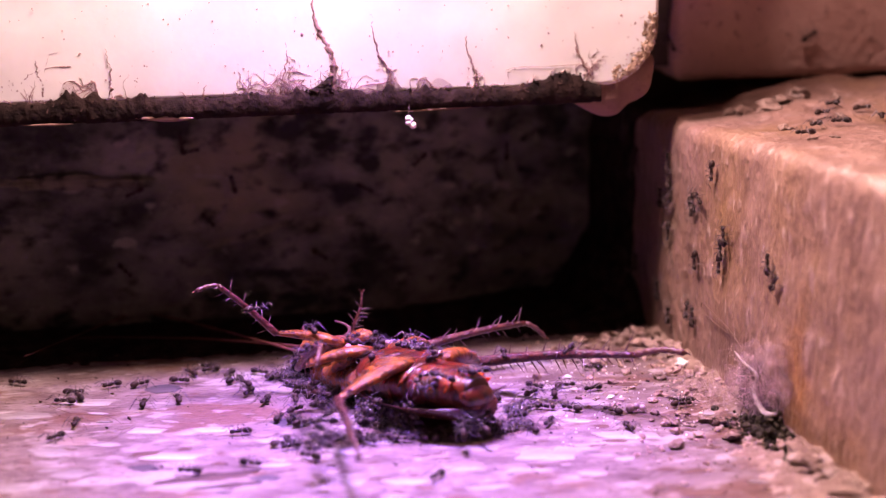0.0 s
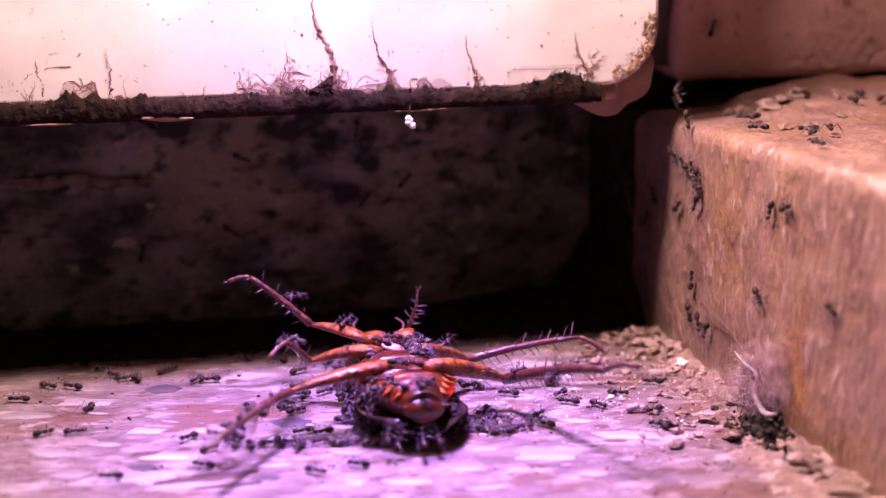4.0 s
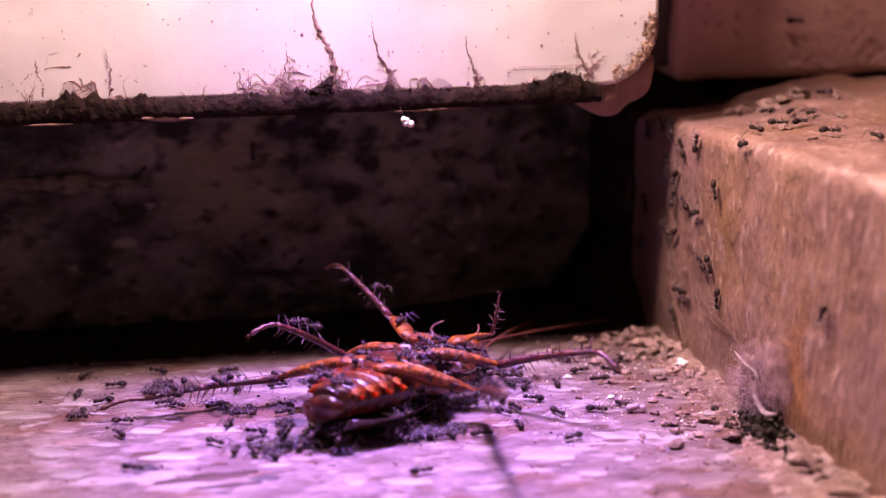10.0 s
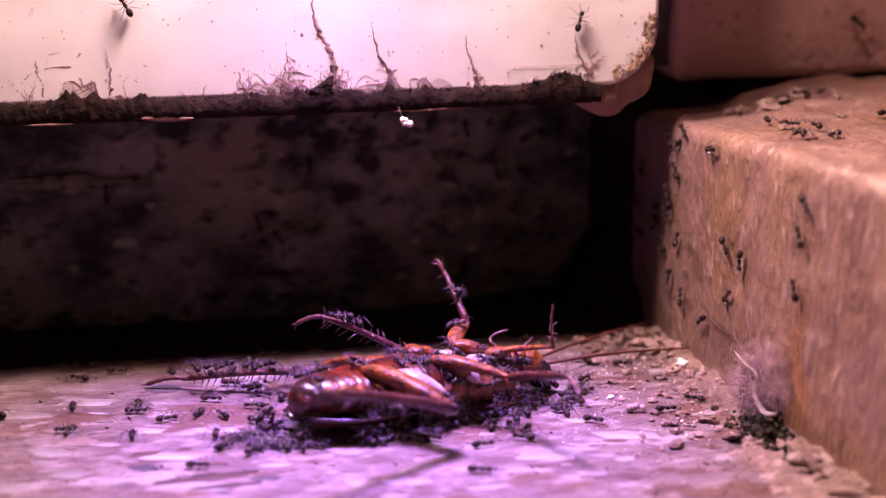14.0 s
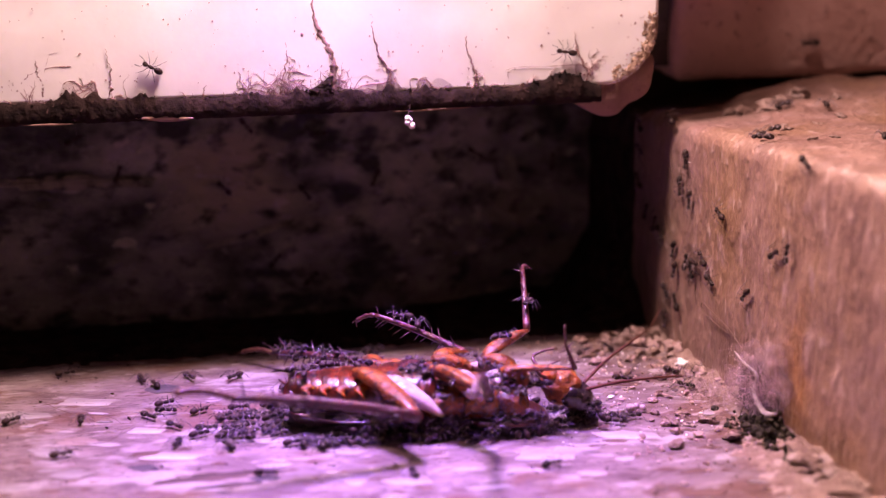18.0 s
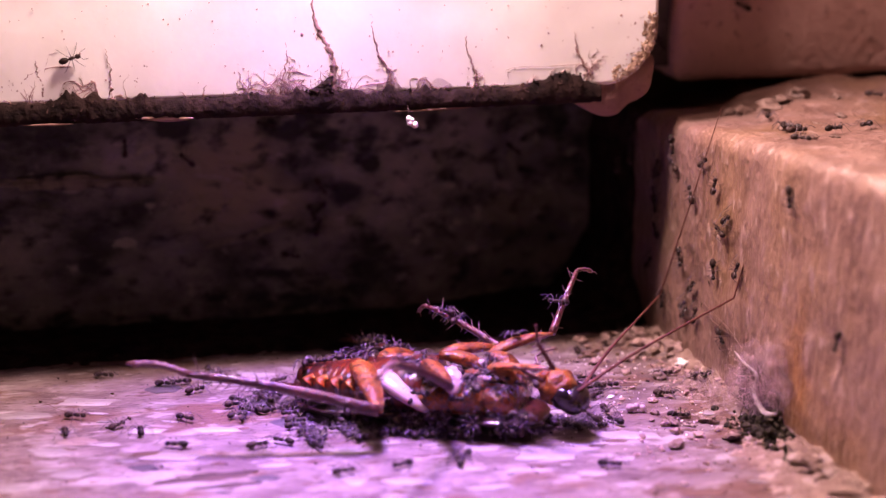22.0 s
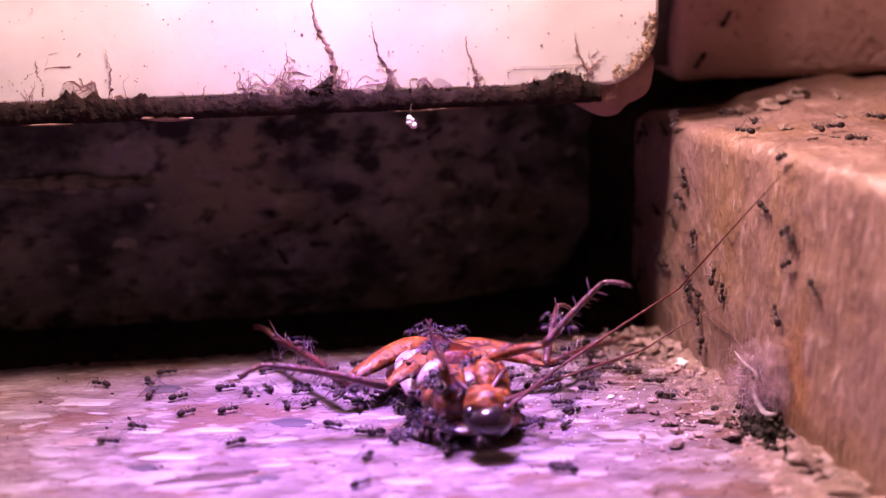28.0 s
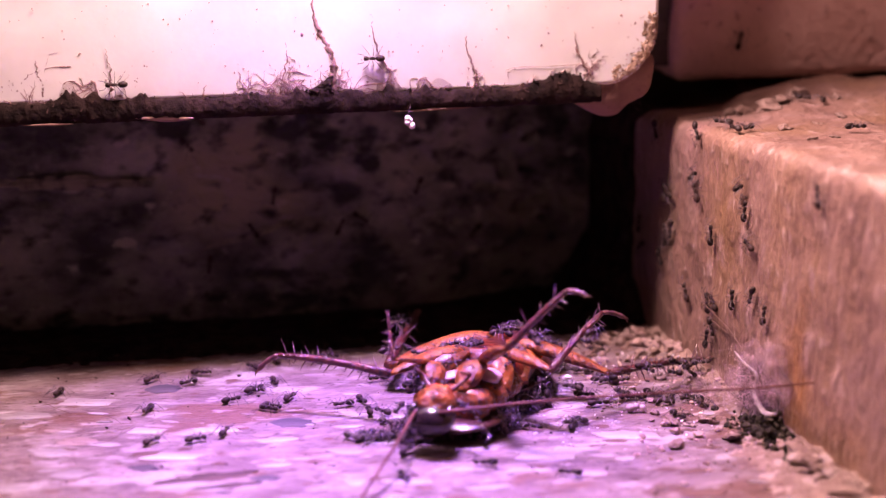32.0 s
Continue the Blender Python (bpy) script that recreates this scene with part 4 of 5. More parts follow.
    for i in range(248):
        f = rnd.uniform(-1, 1)
        side = rnd.choice((-1, 1))
        low = i < 124 and i % 4 == 0
        z0, face = 0.1, rnd.uniform(0, 6.28)
        if i < 124:
            x = (17.8 if f > -0.15 else 9.5) * f
            y0 = side * (4.3 + 0.4 * (1 - f) + abs(rnd.gauss(0, 0.6)) - 1.4 * abs(f) ** 3)
            if abs(f) > 0.86:
                y0, x = rnd.uniform(-4.5, 4.5), rnd.uniform(18.2, 20.4) if f > 0 else 17.0 * f
            face = math.atan2(-y0, -x * 0.3) + rnd.uniform(-0.9, 0.9)
            if low:
                z0 = 0.4 + 1.4 * rnd.random() ** 1.2
                y0 -= (0.4 + 0.22 * z0) * math.copysign(1, y0)
        elif i < 154:
            (xa, ya), (xb, yb) = lines[i % 3]
            g = rnd.random()
            x, y0 = xa + (xb - xa) * g + rnd.gauss(0, 2.4), ya + (yb - ya) * g + rnd.gauss(0, 2.4)
        elif i < 198:
            a0, far = rnd.uniform(0, 6.28), rnd.uniform(2.0, 9.0)
            x, y0 = (15 + far) * math.cos(a0), (6 + far) * math.sin(a0)
        elif i < 212:
            x, y0 = -1 + 12.5 * f, rnd.uniform(-2.5, 5.2)
            z0 = 6.7 - 0.07 * y0 * y0 + rnd.uniform(-0.2, 0.4) - (0.7 if x < -9 else 0)
        elif i < 222:
            pa, pb = (Vector(q) for q in shins[i % 6])
            x, y0, z0 = pa.lerp(pb, rnd.uniform(0.1, 0.9))
            z0 += 0.25
        elif i < 228:
            x, y0, z0 = Vector((-5, 13.5, 3.1)).lerp(Vector((-17, 23.4, 1.9)), rnd.uniform(0.0, 0.8))
            x, y0, z0 = x + rnd.gauss(0, 0.8), y0 + rnd.gauss(0, 0.8), z0 + rnd.uniform(-0.8, 0.8)
        else:
            x, y0 = rnd.uniform(-3, 15), -rnd.uniform(1.5, 5.9)
            z0 = 6.6 - 0.10 * y0 * y0 + rnd.uniform(-0.3, 0.5) - (1.4 if x > 11 else 0)
        rows = []
        ph = rnd.uniform(0, 6)
        tip = Vector((rnd.uniform(-0.5, 0.5), rnd.uniform(-0.5, 0.5), 1)) if z0 > 0.2 else Vector((0, 0, 1))
        if low:
            tip = Vector((0.15 * x / 19, math.copysign(0.9, y0), 0.5))
        for k in range(17):
            t = k * 2.0
            m = roach_pose(t)
            sway = 0.15 if 212 <= i < 228 else 1.0
            q = Vector((x + 0.7 * sway * math.sin(ph + t * 0.5), y0 + 0.5 * sway * math.cos(ph * 2 + t * 0.4), z0))
            a = face + 0.5 * math.sin(ph + t * 0.7)
            p = m @ (q * MM) / MM
            if z0 < 0.2:
                p.x, p.y = min(p.x, WALL_X - 1.2), max(p.y, -7.6 + 1.2 * math.sin(i * 2.4))
                p.z = floor_z(p.x, p.y) + 0.04
            wv = m.to_3x3() @ Vector((math.cos(a), math.sin(a), 0.6 if low else 0))
            rows.append((t, stand(p, m.to_3x3() @ tip if z0 > 0.2 else tip, wv)))
        add_ant(rows, "tiny dark ant gripping the cockroach")


build_ants()


def build_swarm():
    """Ants that cling to the cockroach's sides, in one mesh that goes with it."""
    rnd = random.Random(57)
    verts, faces, slots = [], [], []
    for i in range(52):
        x = rnd.uniform(-9.5, 16)
        side = rnd.choice((-1, 1))
        up = rnd.random() ** 1.5 * (0.4 if rnd.random() < 0.75 else 1.0)
        y, z = side * (4.9 - 1.7 * up ** 2 - (1.0 if x > 11 else 0) + rnd.gauss(0, 0.3)), 0.5 + 5.6 * up ** 1.4
        if x < -4 and z > 1.6:
            z = rnd.uniform(0.4, 1.6)
            y = side * ((5.2 if x > -9 else 4.0) + rnd.gauss(0, 0.5))
        back = Vector((rnd.gauss(0, 0.4), side * (1.1 - 0.8 * up), 0.25 + up + rnd.gauss(0, 0.2)))
        m = stand((x, y, z), back, Vector((rnd.gauss(0, 1), rnd.gauss(0, 0.6), rnd.gauss(0, 1))))
        for ob in ANT.children:
            first = len(verts)
            verts += [m @ v.co for v in ob.data.vertices]
            for f in ob.data.polygons:
                faces.append([first + k for k in f.vertices])
                slots.append(1 if ob.name.startswith(("leg", "antenna")) else 0)
    data = bpy.data.meshes.new("ant_swarm")
    data.from_pydata(verts, [], faces)
    data.materials.append(M_ANT)
    data.materials.append(M_ANT_LEG)
    for f, k in zip(data.polygons, slots):
        f.material_index, f.use_smooth = k, True
    return tagged(new("ant_swarm", data), "dense swarm of tiny dark ants clinging to the cockroach", "ants", kind="stuff")


SWARM = build_swarm()


# ---- the white brick's cracks, dirt and mortar ----
def crack(points, width, seed):
    """A ragged dirt-filled crack that stands out a little from the face."""
    rnd = random.Random(seed)
    line = curve_points([on_brick(x, z, 0.0) for x, z in points], 7)
    n = len(line)
    line = [p + Vector((rnd.gauss(0, 0.10), rnd.uniform(-0.04, 0.04), 0)) for p in line]
    size = [width * (0.25 + 0.75 * (i / n) ** 0.8) * rnd.uniform(0.45, 1.15) for i in range(n)]
    bm = tube(bmesh.new(), line, [max(s, 0.03) for s in size], 6)
    for v in bm.verts:
        v.co.y = BRICK_Y - 0.02 + (v.co.y - BRICK_Y) * 0.35
        v.co.y = min(v.co.y, BRICK_Y + 0.1)
    part("crack", bm, M_CRACK, white_brick)


crack([(-9.7, 46.0), (-9.1, 42.6), (-8.0, 40.6), (-7.2, 38.5), (-7.4, 36.5), (-6.8, 34.3)], 0.55, 0)
crack([(-2.6, 43.6), (-2.2, 41.1), (-1.6, 39.1), (-0.3, 37.0), (-0.1, 34.8)], 0.22, 1)
crack([(9.0, 41.2), (9.6, 38.7), (10.4, 36.6), (10.7, 35.1)], 0.2, 2)
crack([(22.9, 41.3), (23.2, 39.4), (24.1, 37.5), (25.1, 35.8)], 0.2, 3)
crack([(-13.0, 41.1), (-12.8, 39.0), (-13.3, 36.7), (-12.9, 34.9)], 0.16, 4)
crack([(-13.2, 37.5), (-11.7, 37.5), (-9.8, 36.9)], 0.1, 5)
crack([(-12.8, 39.5), (-11.7, 38.7)], 0.08, 6)
crack([(-42.1, 39.7), (-41.9, 38.3), (-41.4, 36.8), (-41.4, 35.5)], 0.2, 7)
crack([(-42.1, 38.4), (-43.3, 37.8), (-44.3, 36.2)], 0.14, 8)
crack([(-41.7, 38.5), (-40.1, 38.9), (-38.1, 38.9)], 0.12, 9)
crack([(-41.2, 37.6), (-40.5, 36.9), (-39.8, 36.9)], 0.1, 10)
crack([(-34.0, 40.9), (-33.7, 38.7), (-33.6, 37.0), (-33.8, 35.5)], 0.13, 11)
crack([(-18.5, 37.7), (-18.3, 36.2), (-17.9, 35.6)], 0.13, 12)
crack([(-6.6, 36.5), (-5.2, 35.6), (-3.5, 35.6), (-2.1, 35.8)], 0.12, 13)
crack([(2.8, 35.5), (3.9, 36.4), (4.8, 35.4), (6.0, 34.7)], 0.14, 14)
crack([(14.5, 35.8), (14.8, 37.1), (18.8, 37.2), (22.4, 37.3), (24.2, 37.3)], 0.06, 15)
crack([(-9.4, 37.4), (-8.3, 38.4), (-7.2, 38.7)], 0.1, 16)
crack([(-8.9, 42.3), (-9.2, 41.2)], 0.08, 17)
crack([(-40.1, 35.0), (-39.4, 36.7), (-38.0, 37.2), (-36.8, 36.5), (-35.6, 37.1), (-35.1, 35.0)], 0.13, 21)
crack([(-18.2, 36.8), (-17.4, 35.6), (-16.4, 36.3), (-15.2, 35.7), (-13.8, 36.8), (-12.9, 36.0)], 0.10, 23)



BUMPS = [(-38.5, 1.7, 1.4), (-35.6, 1.5, 0.9), (-30.0, 0.9, 1.4), (-17.2, 0.7, 1.2), (-11.4, 1.2, 0.9), (-8.2, 1.9, 1.1), (-5.2, 0.6, 1.6), (-0.4, 1.2, 0.6),
         (3.9, 1.2, 0.6), (11.6, 0.4, 1.0), (17.6, 0.8, 1.4), (21.0, 2.3, 1.9), (23.6, 1.3, 1.2)]


def dirt_top(x):
    h = 34.75 + 0.28 * noise.noise(Vector((x / 1.3, 2, 0))) + 0.22 * noise.noise(Vector((x / 0.45, 7, 0)))
    return h + sum(a * math.exp(-((x - c) / w) ** 2) for c, a, w in BUMPS) * (0.75 + 0.5 * noise.noise(Vector((x / 0.5, 3, 1))))


def build_dirt():
    """Ragged dirt packed in the joint under the white brick."""
    bm = bmesh.new()
    xs = np.arange(-70, 26.5, 0.22)
    rows = []
    for x in xs:
        top, low = dirt_top(x), 32.35 + 0.006 * x + 0.16 * noise.noise(Vector((x / 3, 9, 0))) + 0.1 * noise.noise(Vector((x / 0.6, 1, 0)))
        ring = []
        for y, z in ((0.4, top + 0.1), (-0.02, top), (-0.25, top - 0.25), (-0.4, top * 0.7 + low * 0.3), (-0.5, top * 0.45 + low * 0.55), (-0.45, top * 0.2 + low * 0.8), (-0.2, low + 0.1), (0.6, low), (4, low + 0.2), (12, low + 1.5)):
            k = Vector((x / 0.7, y, z / 0.5))
            ring.append(bm.verts.new((x, BRICK_Y - 0.08 + y + 0.22 * noise.noise(k) * (0 if y > 0.1 else 1), z + 0.12 * noise.noise(k * 1.7))))
        rows.append(ring)
    for a, b in zip(rows, rows[1:]):
        for i in range(len(a) - 1):
            bm.faces.new((a[i], a[i + 1], b[i + 1], b[i]))
    ob = tagged(part("packed_dirt", bm, M_DIRT, None), "dark ragged dirt packed along the lower edge of the white brick", "dirt", kind="stuff")
    rnd = random.Random(8)
    bm = bmesh.new()
    for i in range(120):
        x = rnd.uniform(-50, 25)
        z = dirt_top(x) - abs(rnd.gauss(0, 0.6)) + 0.15
        r = rnd.uniform(0.06, 0.2)
        ball(bm, (x, BRICK_Y - 0.15 - 0.6 * r, z), (r, r * 0.8, r * rnd.uniform(0.5, 1)), (rnd.uniform(0, 90), 0, rnd.uniform(0, 90)), 1, 0.5, 1.2, i)
    part("dirt_crumbs", bm, M_DIRT, ob, smooth=False)


build_dirt()


def build_specks():
    rnd = random.Random(12)
    bm = bmesh.new()
    for i in range(150):
        x, z = rnd.uniform(-47, 32), 35 + 12 * rnd.random() ** 1.3
        r = rnd.uniform(0.03, 0.12) * (1.8 if rnd.random() < 0.06 else 1)
        ball(bm, (x, BRICK_Y - 0.03, z), (r * rnd.uniform(0.7, 1.6), 0.03, r), (0, rnd.uniform(0, 90), 0), 1, 0.6, 1.3, i)
    part("dirt_speck", bm, M_CRACK, white_brick, "fine specks of dirt")
    bm = bmesh.new()
    for i in range(130):
        x = rnd.choice((rnd.uniform(-46, 26), rnd.gauss(-7, 2), rnd.gauss(-40, 3), rnd.gauss(-13, 1.5)))
        z = dirt_top(x) - 0.2
        line, a = [], rnd.gauss(0, 0.5)
        for k in range(rnd.choice((4, 6, 8, 14))):
            line.append(on_brick(x, z, -0.03))
            a += rnd.gauss(0, 0.45)
            x, z = x + 0.28 * math.sin(a), z + 0.28 * math.cos(a)
        w = rnd.uniform(0.035, 0.10)
        tube(bm, line, [w * (1 - 0.8 * k / len(line)) for k in range(len(line))], 5)
    part("root_trace", bm, M_CRACK, white_brick, "fine branching dirt traces")


build_specks()


def build_fans():
    """Thin branching traces of roots and old web that rise from the dirt."""
    rnd = random.Random(63)
    bm = bmesh.new()

    def grow(x, z, a, length, width, level):
        line = []
        n = max(4, int(length / 0.3))
        for k in range(n + 1):
            line.append(on_brick(x, z, -0.03))
            a += rnd.gauss(0, 0.12)
            x, z = x + length / n * math.sin(a), z + length / n * math.cos(a)
            if level and rnd.random() < 0.32:
                grow(x, z, a + rnd.choice((-1, 1)) * rnd.uniform(0.5, 1.2), length * rnd.uniform(0.25, 0.6), width * 0.6, level - 1)
        tube(bm, line, [width * (1 - 0.75 * k / n) * rnd.uniform(0.6, 1.3) for k in range(n + 1)], 5)

    for x, z, n, h in ((-42.6, 35.0, 5, 4.8), (-38.5, 35.5, 5, 2.2), (-13.2, 35.0, 4, 4.6), (-17.0, 35.0, 5, 2.2), (-7.2, 36.0, 6, 3.0), (-0.4, 35.0, 3, 3.0), (10.5, 35.0, 2, 2.6), (24.6, 36.0, 4, 3.0), (-30, 35, 2, 1.6), (17, 35, 3, 1.5)):
        for k in range(n):
            grow(x + rnd.gauss(0, 0.6), z, rnd.gauss(0, 0.5), h * rnd.uniform(0.4, 1.0), rnd.uniform(0.045, 0.09), 2)
    part("root_fan", bm, M_TRACE, white_brick, "pale branching traces of roots and old web")


build_fans()


def slab(name, outline, y0, y1, material, soft):
    """An outline in the brick's plane drawn out in depth, with round edges."""
    bm = bmesh.new()
    cx, cz = sum(p[0] for p in outline) / len(outline), sum(p[1] for p in outline) / len(outline)
    line = curve_points([(x, 0, z) for x, z in outline + outline[:1]], 5)[:-1]
    rings = []
    for y, k in ((y0, 1 - soft), (y0 + 0.15, 1 - soft * 0.4), (y0 + 0.5, 1.0), ((y0 + y1) / 2, 1.0), (y1, 0.97)):
        rings.append([bm.verts.new((cx + (p.x - cx) * k, y + 0.12 * noise.noise(p), cz + (p.z - cz) * k)) for p in line])
    n = len(line)
    for a, b in zip(rings, rings[1:]):
        for i in range(n):
            bm.faces.new((a[i], a[(i + 1) % n], b[(i + 1) % n], b[i]))
    bm.faces.new(rings[0])
    bm.faces.new(rings[-1][::-1])
    bmesh.ops.triangulate(bm, faces=[f for f in bm.faces if len(f.verts) > 4])
    return part(name, bm, material)


tagged(slab("mortar_lump", [(21.6, 33.0), (23.6, 32.2), (25.6, 31.1), (27.3, 30.6), (28.9, 30.9), (30.3, 32.1), (32.6, 33.3), (33.4, 35.4), (33.3, 38.2), (30.4, 37.6), (27.0, 36.2), (23.5, 34.8)], 20.5, 27, M_MORTAR, 0.05),
       "smooth peach mortar lump hanging under the corner of the brick", "mortar")
tagged(slab("dirt_flake", [(-10.3, 35.2), (-8.8, 36.0), (-7.3, 37.0), (-7.5, 35.6), (-7.2, 34.6), (-8.8, 34.4)], 19.5, 20.2, M_SOIL_SHADE, 0.1), "dark flake of dirt stuck to the crack in the white brick", "dirt")
for outline in ([(-31.5, 32.75), (-29.5, 32.35), (-27.4, 32.1), (-25.4, 32.15), (-24.0, 32.45), (-26, 32.7), (-29, 32.8)], [(0.0, 32.35), (3, 32.3), (7, 32.35), (10.0, 32.55), (7, 32.6), (3, 32.5)], [(-44, 32.3), (-41, 32.1), (-38, 32.25), (-41, 32.4)]):
    tagged(slab("mortar_lip", outline, 19.5, 24, M_MORTAR, 0.03), "thin peach lip of mortar under the dirt", "mortar", "mortar lips")

for outline in ([(-8.2, 41.5), (-7.5, 39.2), (-6.3, 36.2), (-5.0, 34.7), (-7.0, 34.6), (-7.5, 37.0)], 
                [(-17.7, 35.0), (-16.6, 36.5), (-15.1, 36.0), (-13.4, 37.3), (-11.9, 35.0)], [(-1.0, 34.8), (-0.4, 37.2), (0.2, 36.8), (1.0, 34.9)], [(4.5, 35.0), (5.4, 36.2), (6.6, 35.9), (7.4, 35.0)]):
    tagged(slab("web_flap", outline, 19.8, 20.02, M_WEB, 0.12), "torn scrap of dusty old web on the white brick", "web", "web scraps")


def web_arch(line):
    """A thin web pinned up from the dirt, with a dark rim along its upper edge."""
    low = min(z for x, z in line) - 0.5
    outline = line + [(x, low) for x, z in line[::-1][1:-1]]
    tagged(slab("web_flap", outline, 19.8, 20.02, M_WEB, 0.06), "torn scrap of dusty old web on the white brick", "web", "web scraps")
    crack(line, 0.12, int(line[0][0] * 7) + 900)


for line in ([(-39.9, 35.0), (-39.2, 36.6), (-38.0, 37.0), (-37.4, 36.7), (-36.9, 36.1), (-36.3, 36.2), (-35.4, 37.0), (-35.2, 35.0)], [(-18.2, 34.7), (-17.5, 35.7), (-16.5, 35.5), (-15.4, 35.1), (-14.8, 34.6)],
             [(-13.1, 35.0), (-12.4, 36.0), (-11.4, 36.1), (-10.3, 35.4)], [(-7.1, 36.9), (-6.2, 35.8), (-4.5, 35.3), (-3.1, 35.7), (-1.0, 35.8), (-0.5, 36.2)],
             [(-3.8, 34.3), (-3.2, 35.2), (-2.3, 35.0), (-1.3, 34.4)], [(2.8, 34.5), (3.5, 36.2), (4.6, 35.5), (4.9, 34.4)]):
    web_arch(line)


def build_crust():
    rnd = random.Random(17)
    bm = bmesh.new()
    for i in range(300):
        th, rho = radians(rnd.uniform(-12, 78)), 7.25 - abs(rnd.gauss(0, 0.9))
        x, z = 26.5 + rho * math.cos(th), 42 - rho * math.sin(th)
        r = rnd.uniform(0.10, 0.34) * (1 if rho > 6 else 0.6)
        ball(bm, (x, BRICK_Y + 0.02 + max(0, rho - 6.9) * 0.8, z), (r, 0.10, r * rnd.uniform(0.4, 1.0)), (rnd.uniform(-25, 25), rnd.uniform(0, 180), 0), 1, 0.6, 1.3, i)
    part("crust", bm, M_CRUST, white_brick, "flaking brown crust on the worn corner", smooth=False)
    bm = bmesh.new()
    for i in range(46):
        th, rho = radians(rnd.uniform(-14, 74)), 6.75 - abs(rnd.gauss(0, 0.45))
        x, z = 26.5 + rho * math.cos(th), 42 - rho * math.sin(th)
        ball(bm, (x, BRICK_Y + 0.03, z), (rnd.uniform(0.35, 0.9), 0.09, rnd.uniform(0.2, 0.45)), (0, math.degrees(th) + 90 + rnd.uniform(-25, 25), 0), 2, 0.9, 1.6, i)
    part("crust", bm, M_CRUST, white_brick, "broad patches of brown crust along the corner")


build_crust()

# ---- floor: chips set in the surface ----
def chip_mesh(seed, material):
    rnd = random.Random(seed)
    bm = bmesh.new()
    n = 18
    rad = [0.9 + 0.5 * noise.noise(Vector((1.5 * math.cos(k * math.tau / n), 1.5 * math.sin(k * math.tau / n), seed * 1.7))) + rnd.uniform(-0.09, 0.09) for k in range(n)]
    rings = []
    for z, k in ((-0.25, 1.0), (0.03, 0.97), (0.075, 0.86)):
        rings.append([bm.verts.new((rad[i] * k * math.cos(i * math.tau / n), rad[i] * k * math.sin(i * math.tau / n), z)) for i in range(n)])
    for a, b in zip(rings, rings[1:]):
        for i in range(n):
            bm.faces.new((a[i], a[(i + 1) % n], b[(i + 1) % n], b[i]))
    bm.faces.new(rings[-1])
    ob = part("chip", bm, material, FLOOR, smooth=False)
    return ob


def lay_chips():
    rnd = random.Random(23)
    kinds = {m: [chip_mesh(31 + 7 * k + j, m) for j in range(3)] for k, m in enumerate((M_CHIP, M_CHIP_ROSE, M_CHIP_BROWN, M_CHIP_GREY, M_CHIP_DARK))}
    fresh = [ob for obs in kinds.values() for ob in obs]

    def lay(m, x, y, a, b, turn):
        first = rnd.choice(kinds[m])
        ob = fresh.pop(fresh.index(first)) if first in fresh else new("chip", first.data)
        ob.parent = FLOOR
        ob.matrix_basis = pose(x * MM, y * MM, (floor_z(x, y) - 0.03 + rnd.uniform(0, 0.05)) * MM, rnd.uniform(-1, 1), rnd.uniform(-1, 1), turn) @ Matrix.Diagonal((a, b, 1, 1))

    for x, y, a, b in ((-45.6, 10.5, 3.4, 1.6), (-38.4, 14.4, 4.2, 1.9), (-30.5, -7.5, 4.0, 1.5), (-7.2, -21.1, 2.7, 1.3), (-12.3, -19.9, 1.2, 1.3), (2.9, -12.3, 2.8, 1.3),
                       (9.1, -16.4, 4.2, 2.2), (19.9, -11.8, 3.8, 1.7), (-11.2, -10.3, 2.4, 1.2), (32.0, 10.5, 1.6, 1.4)):
        lay(M_CHIP, x, y, a, b, -13 + rnd.uniform(-6, 6))
    for x, y, a, b in ((-21.5, -16.8, 1.9, 0.9), (-33.5, -10.5, 1.6, 1.0), (-29.0, 17.5, 2.6, 1.6), (-16, 1.0, 3.0, 1.5)):
        lay(M_CHIP_GREY, x, y, a, b, -13 + rnd.uniform(-8, 8))
    lay(M_CHIP_DARK, -27.6, -15.2, 6.4, 1.3, 3)
    lay(M_CHIP_DARK, -25.0, -18.2, 4.4, 0.6, 2)
    # the rest, row on row
    y = -40.0
    count = 0
    while y < 28:
        x = -62.0 + rnd.uniform(0, 5)
        while x < 34 and count < 230:
            a = rnd.choice((rnd.uniform(0.4, 1.0), rnd.uniform(0.5, 1.4), rnd.uniform(1.2, 3.0)))
            b = a * rnd.uniform(0.28, 0.6)
            x += a * 1.7 + rnd.uniform(1.5, 9.0)
            warm = smooth((x - 8) / 22) * 0.7 + smooth((-14 - y) / 14) * 0.6 + smooth((-36 - x) / 18) * 0.3
            if rnd.random() < 0.02:
                m = M_CHIP_GREY
            elif rnd.random() < 0.25 + 0.45 * warm:
                m = M_CHIP_BROWN if rnd.random() < 0.6 else M_CHIP_ROSE
            else:
                m = M_CHIP if rnd.random() < 0.6 else M_CHIP_ROSE
            if x < 34:
                lay(m, x, y + rnd.uniform(-1.2, 1.2), a, b, rnd.uniform(-28, 6))
                count += 1
        y += 2.9
    for ob in fresh:
        bpy.data.objects.remove(ob)


lay_chips()

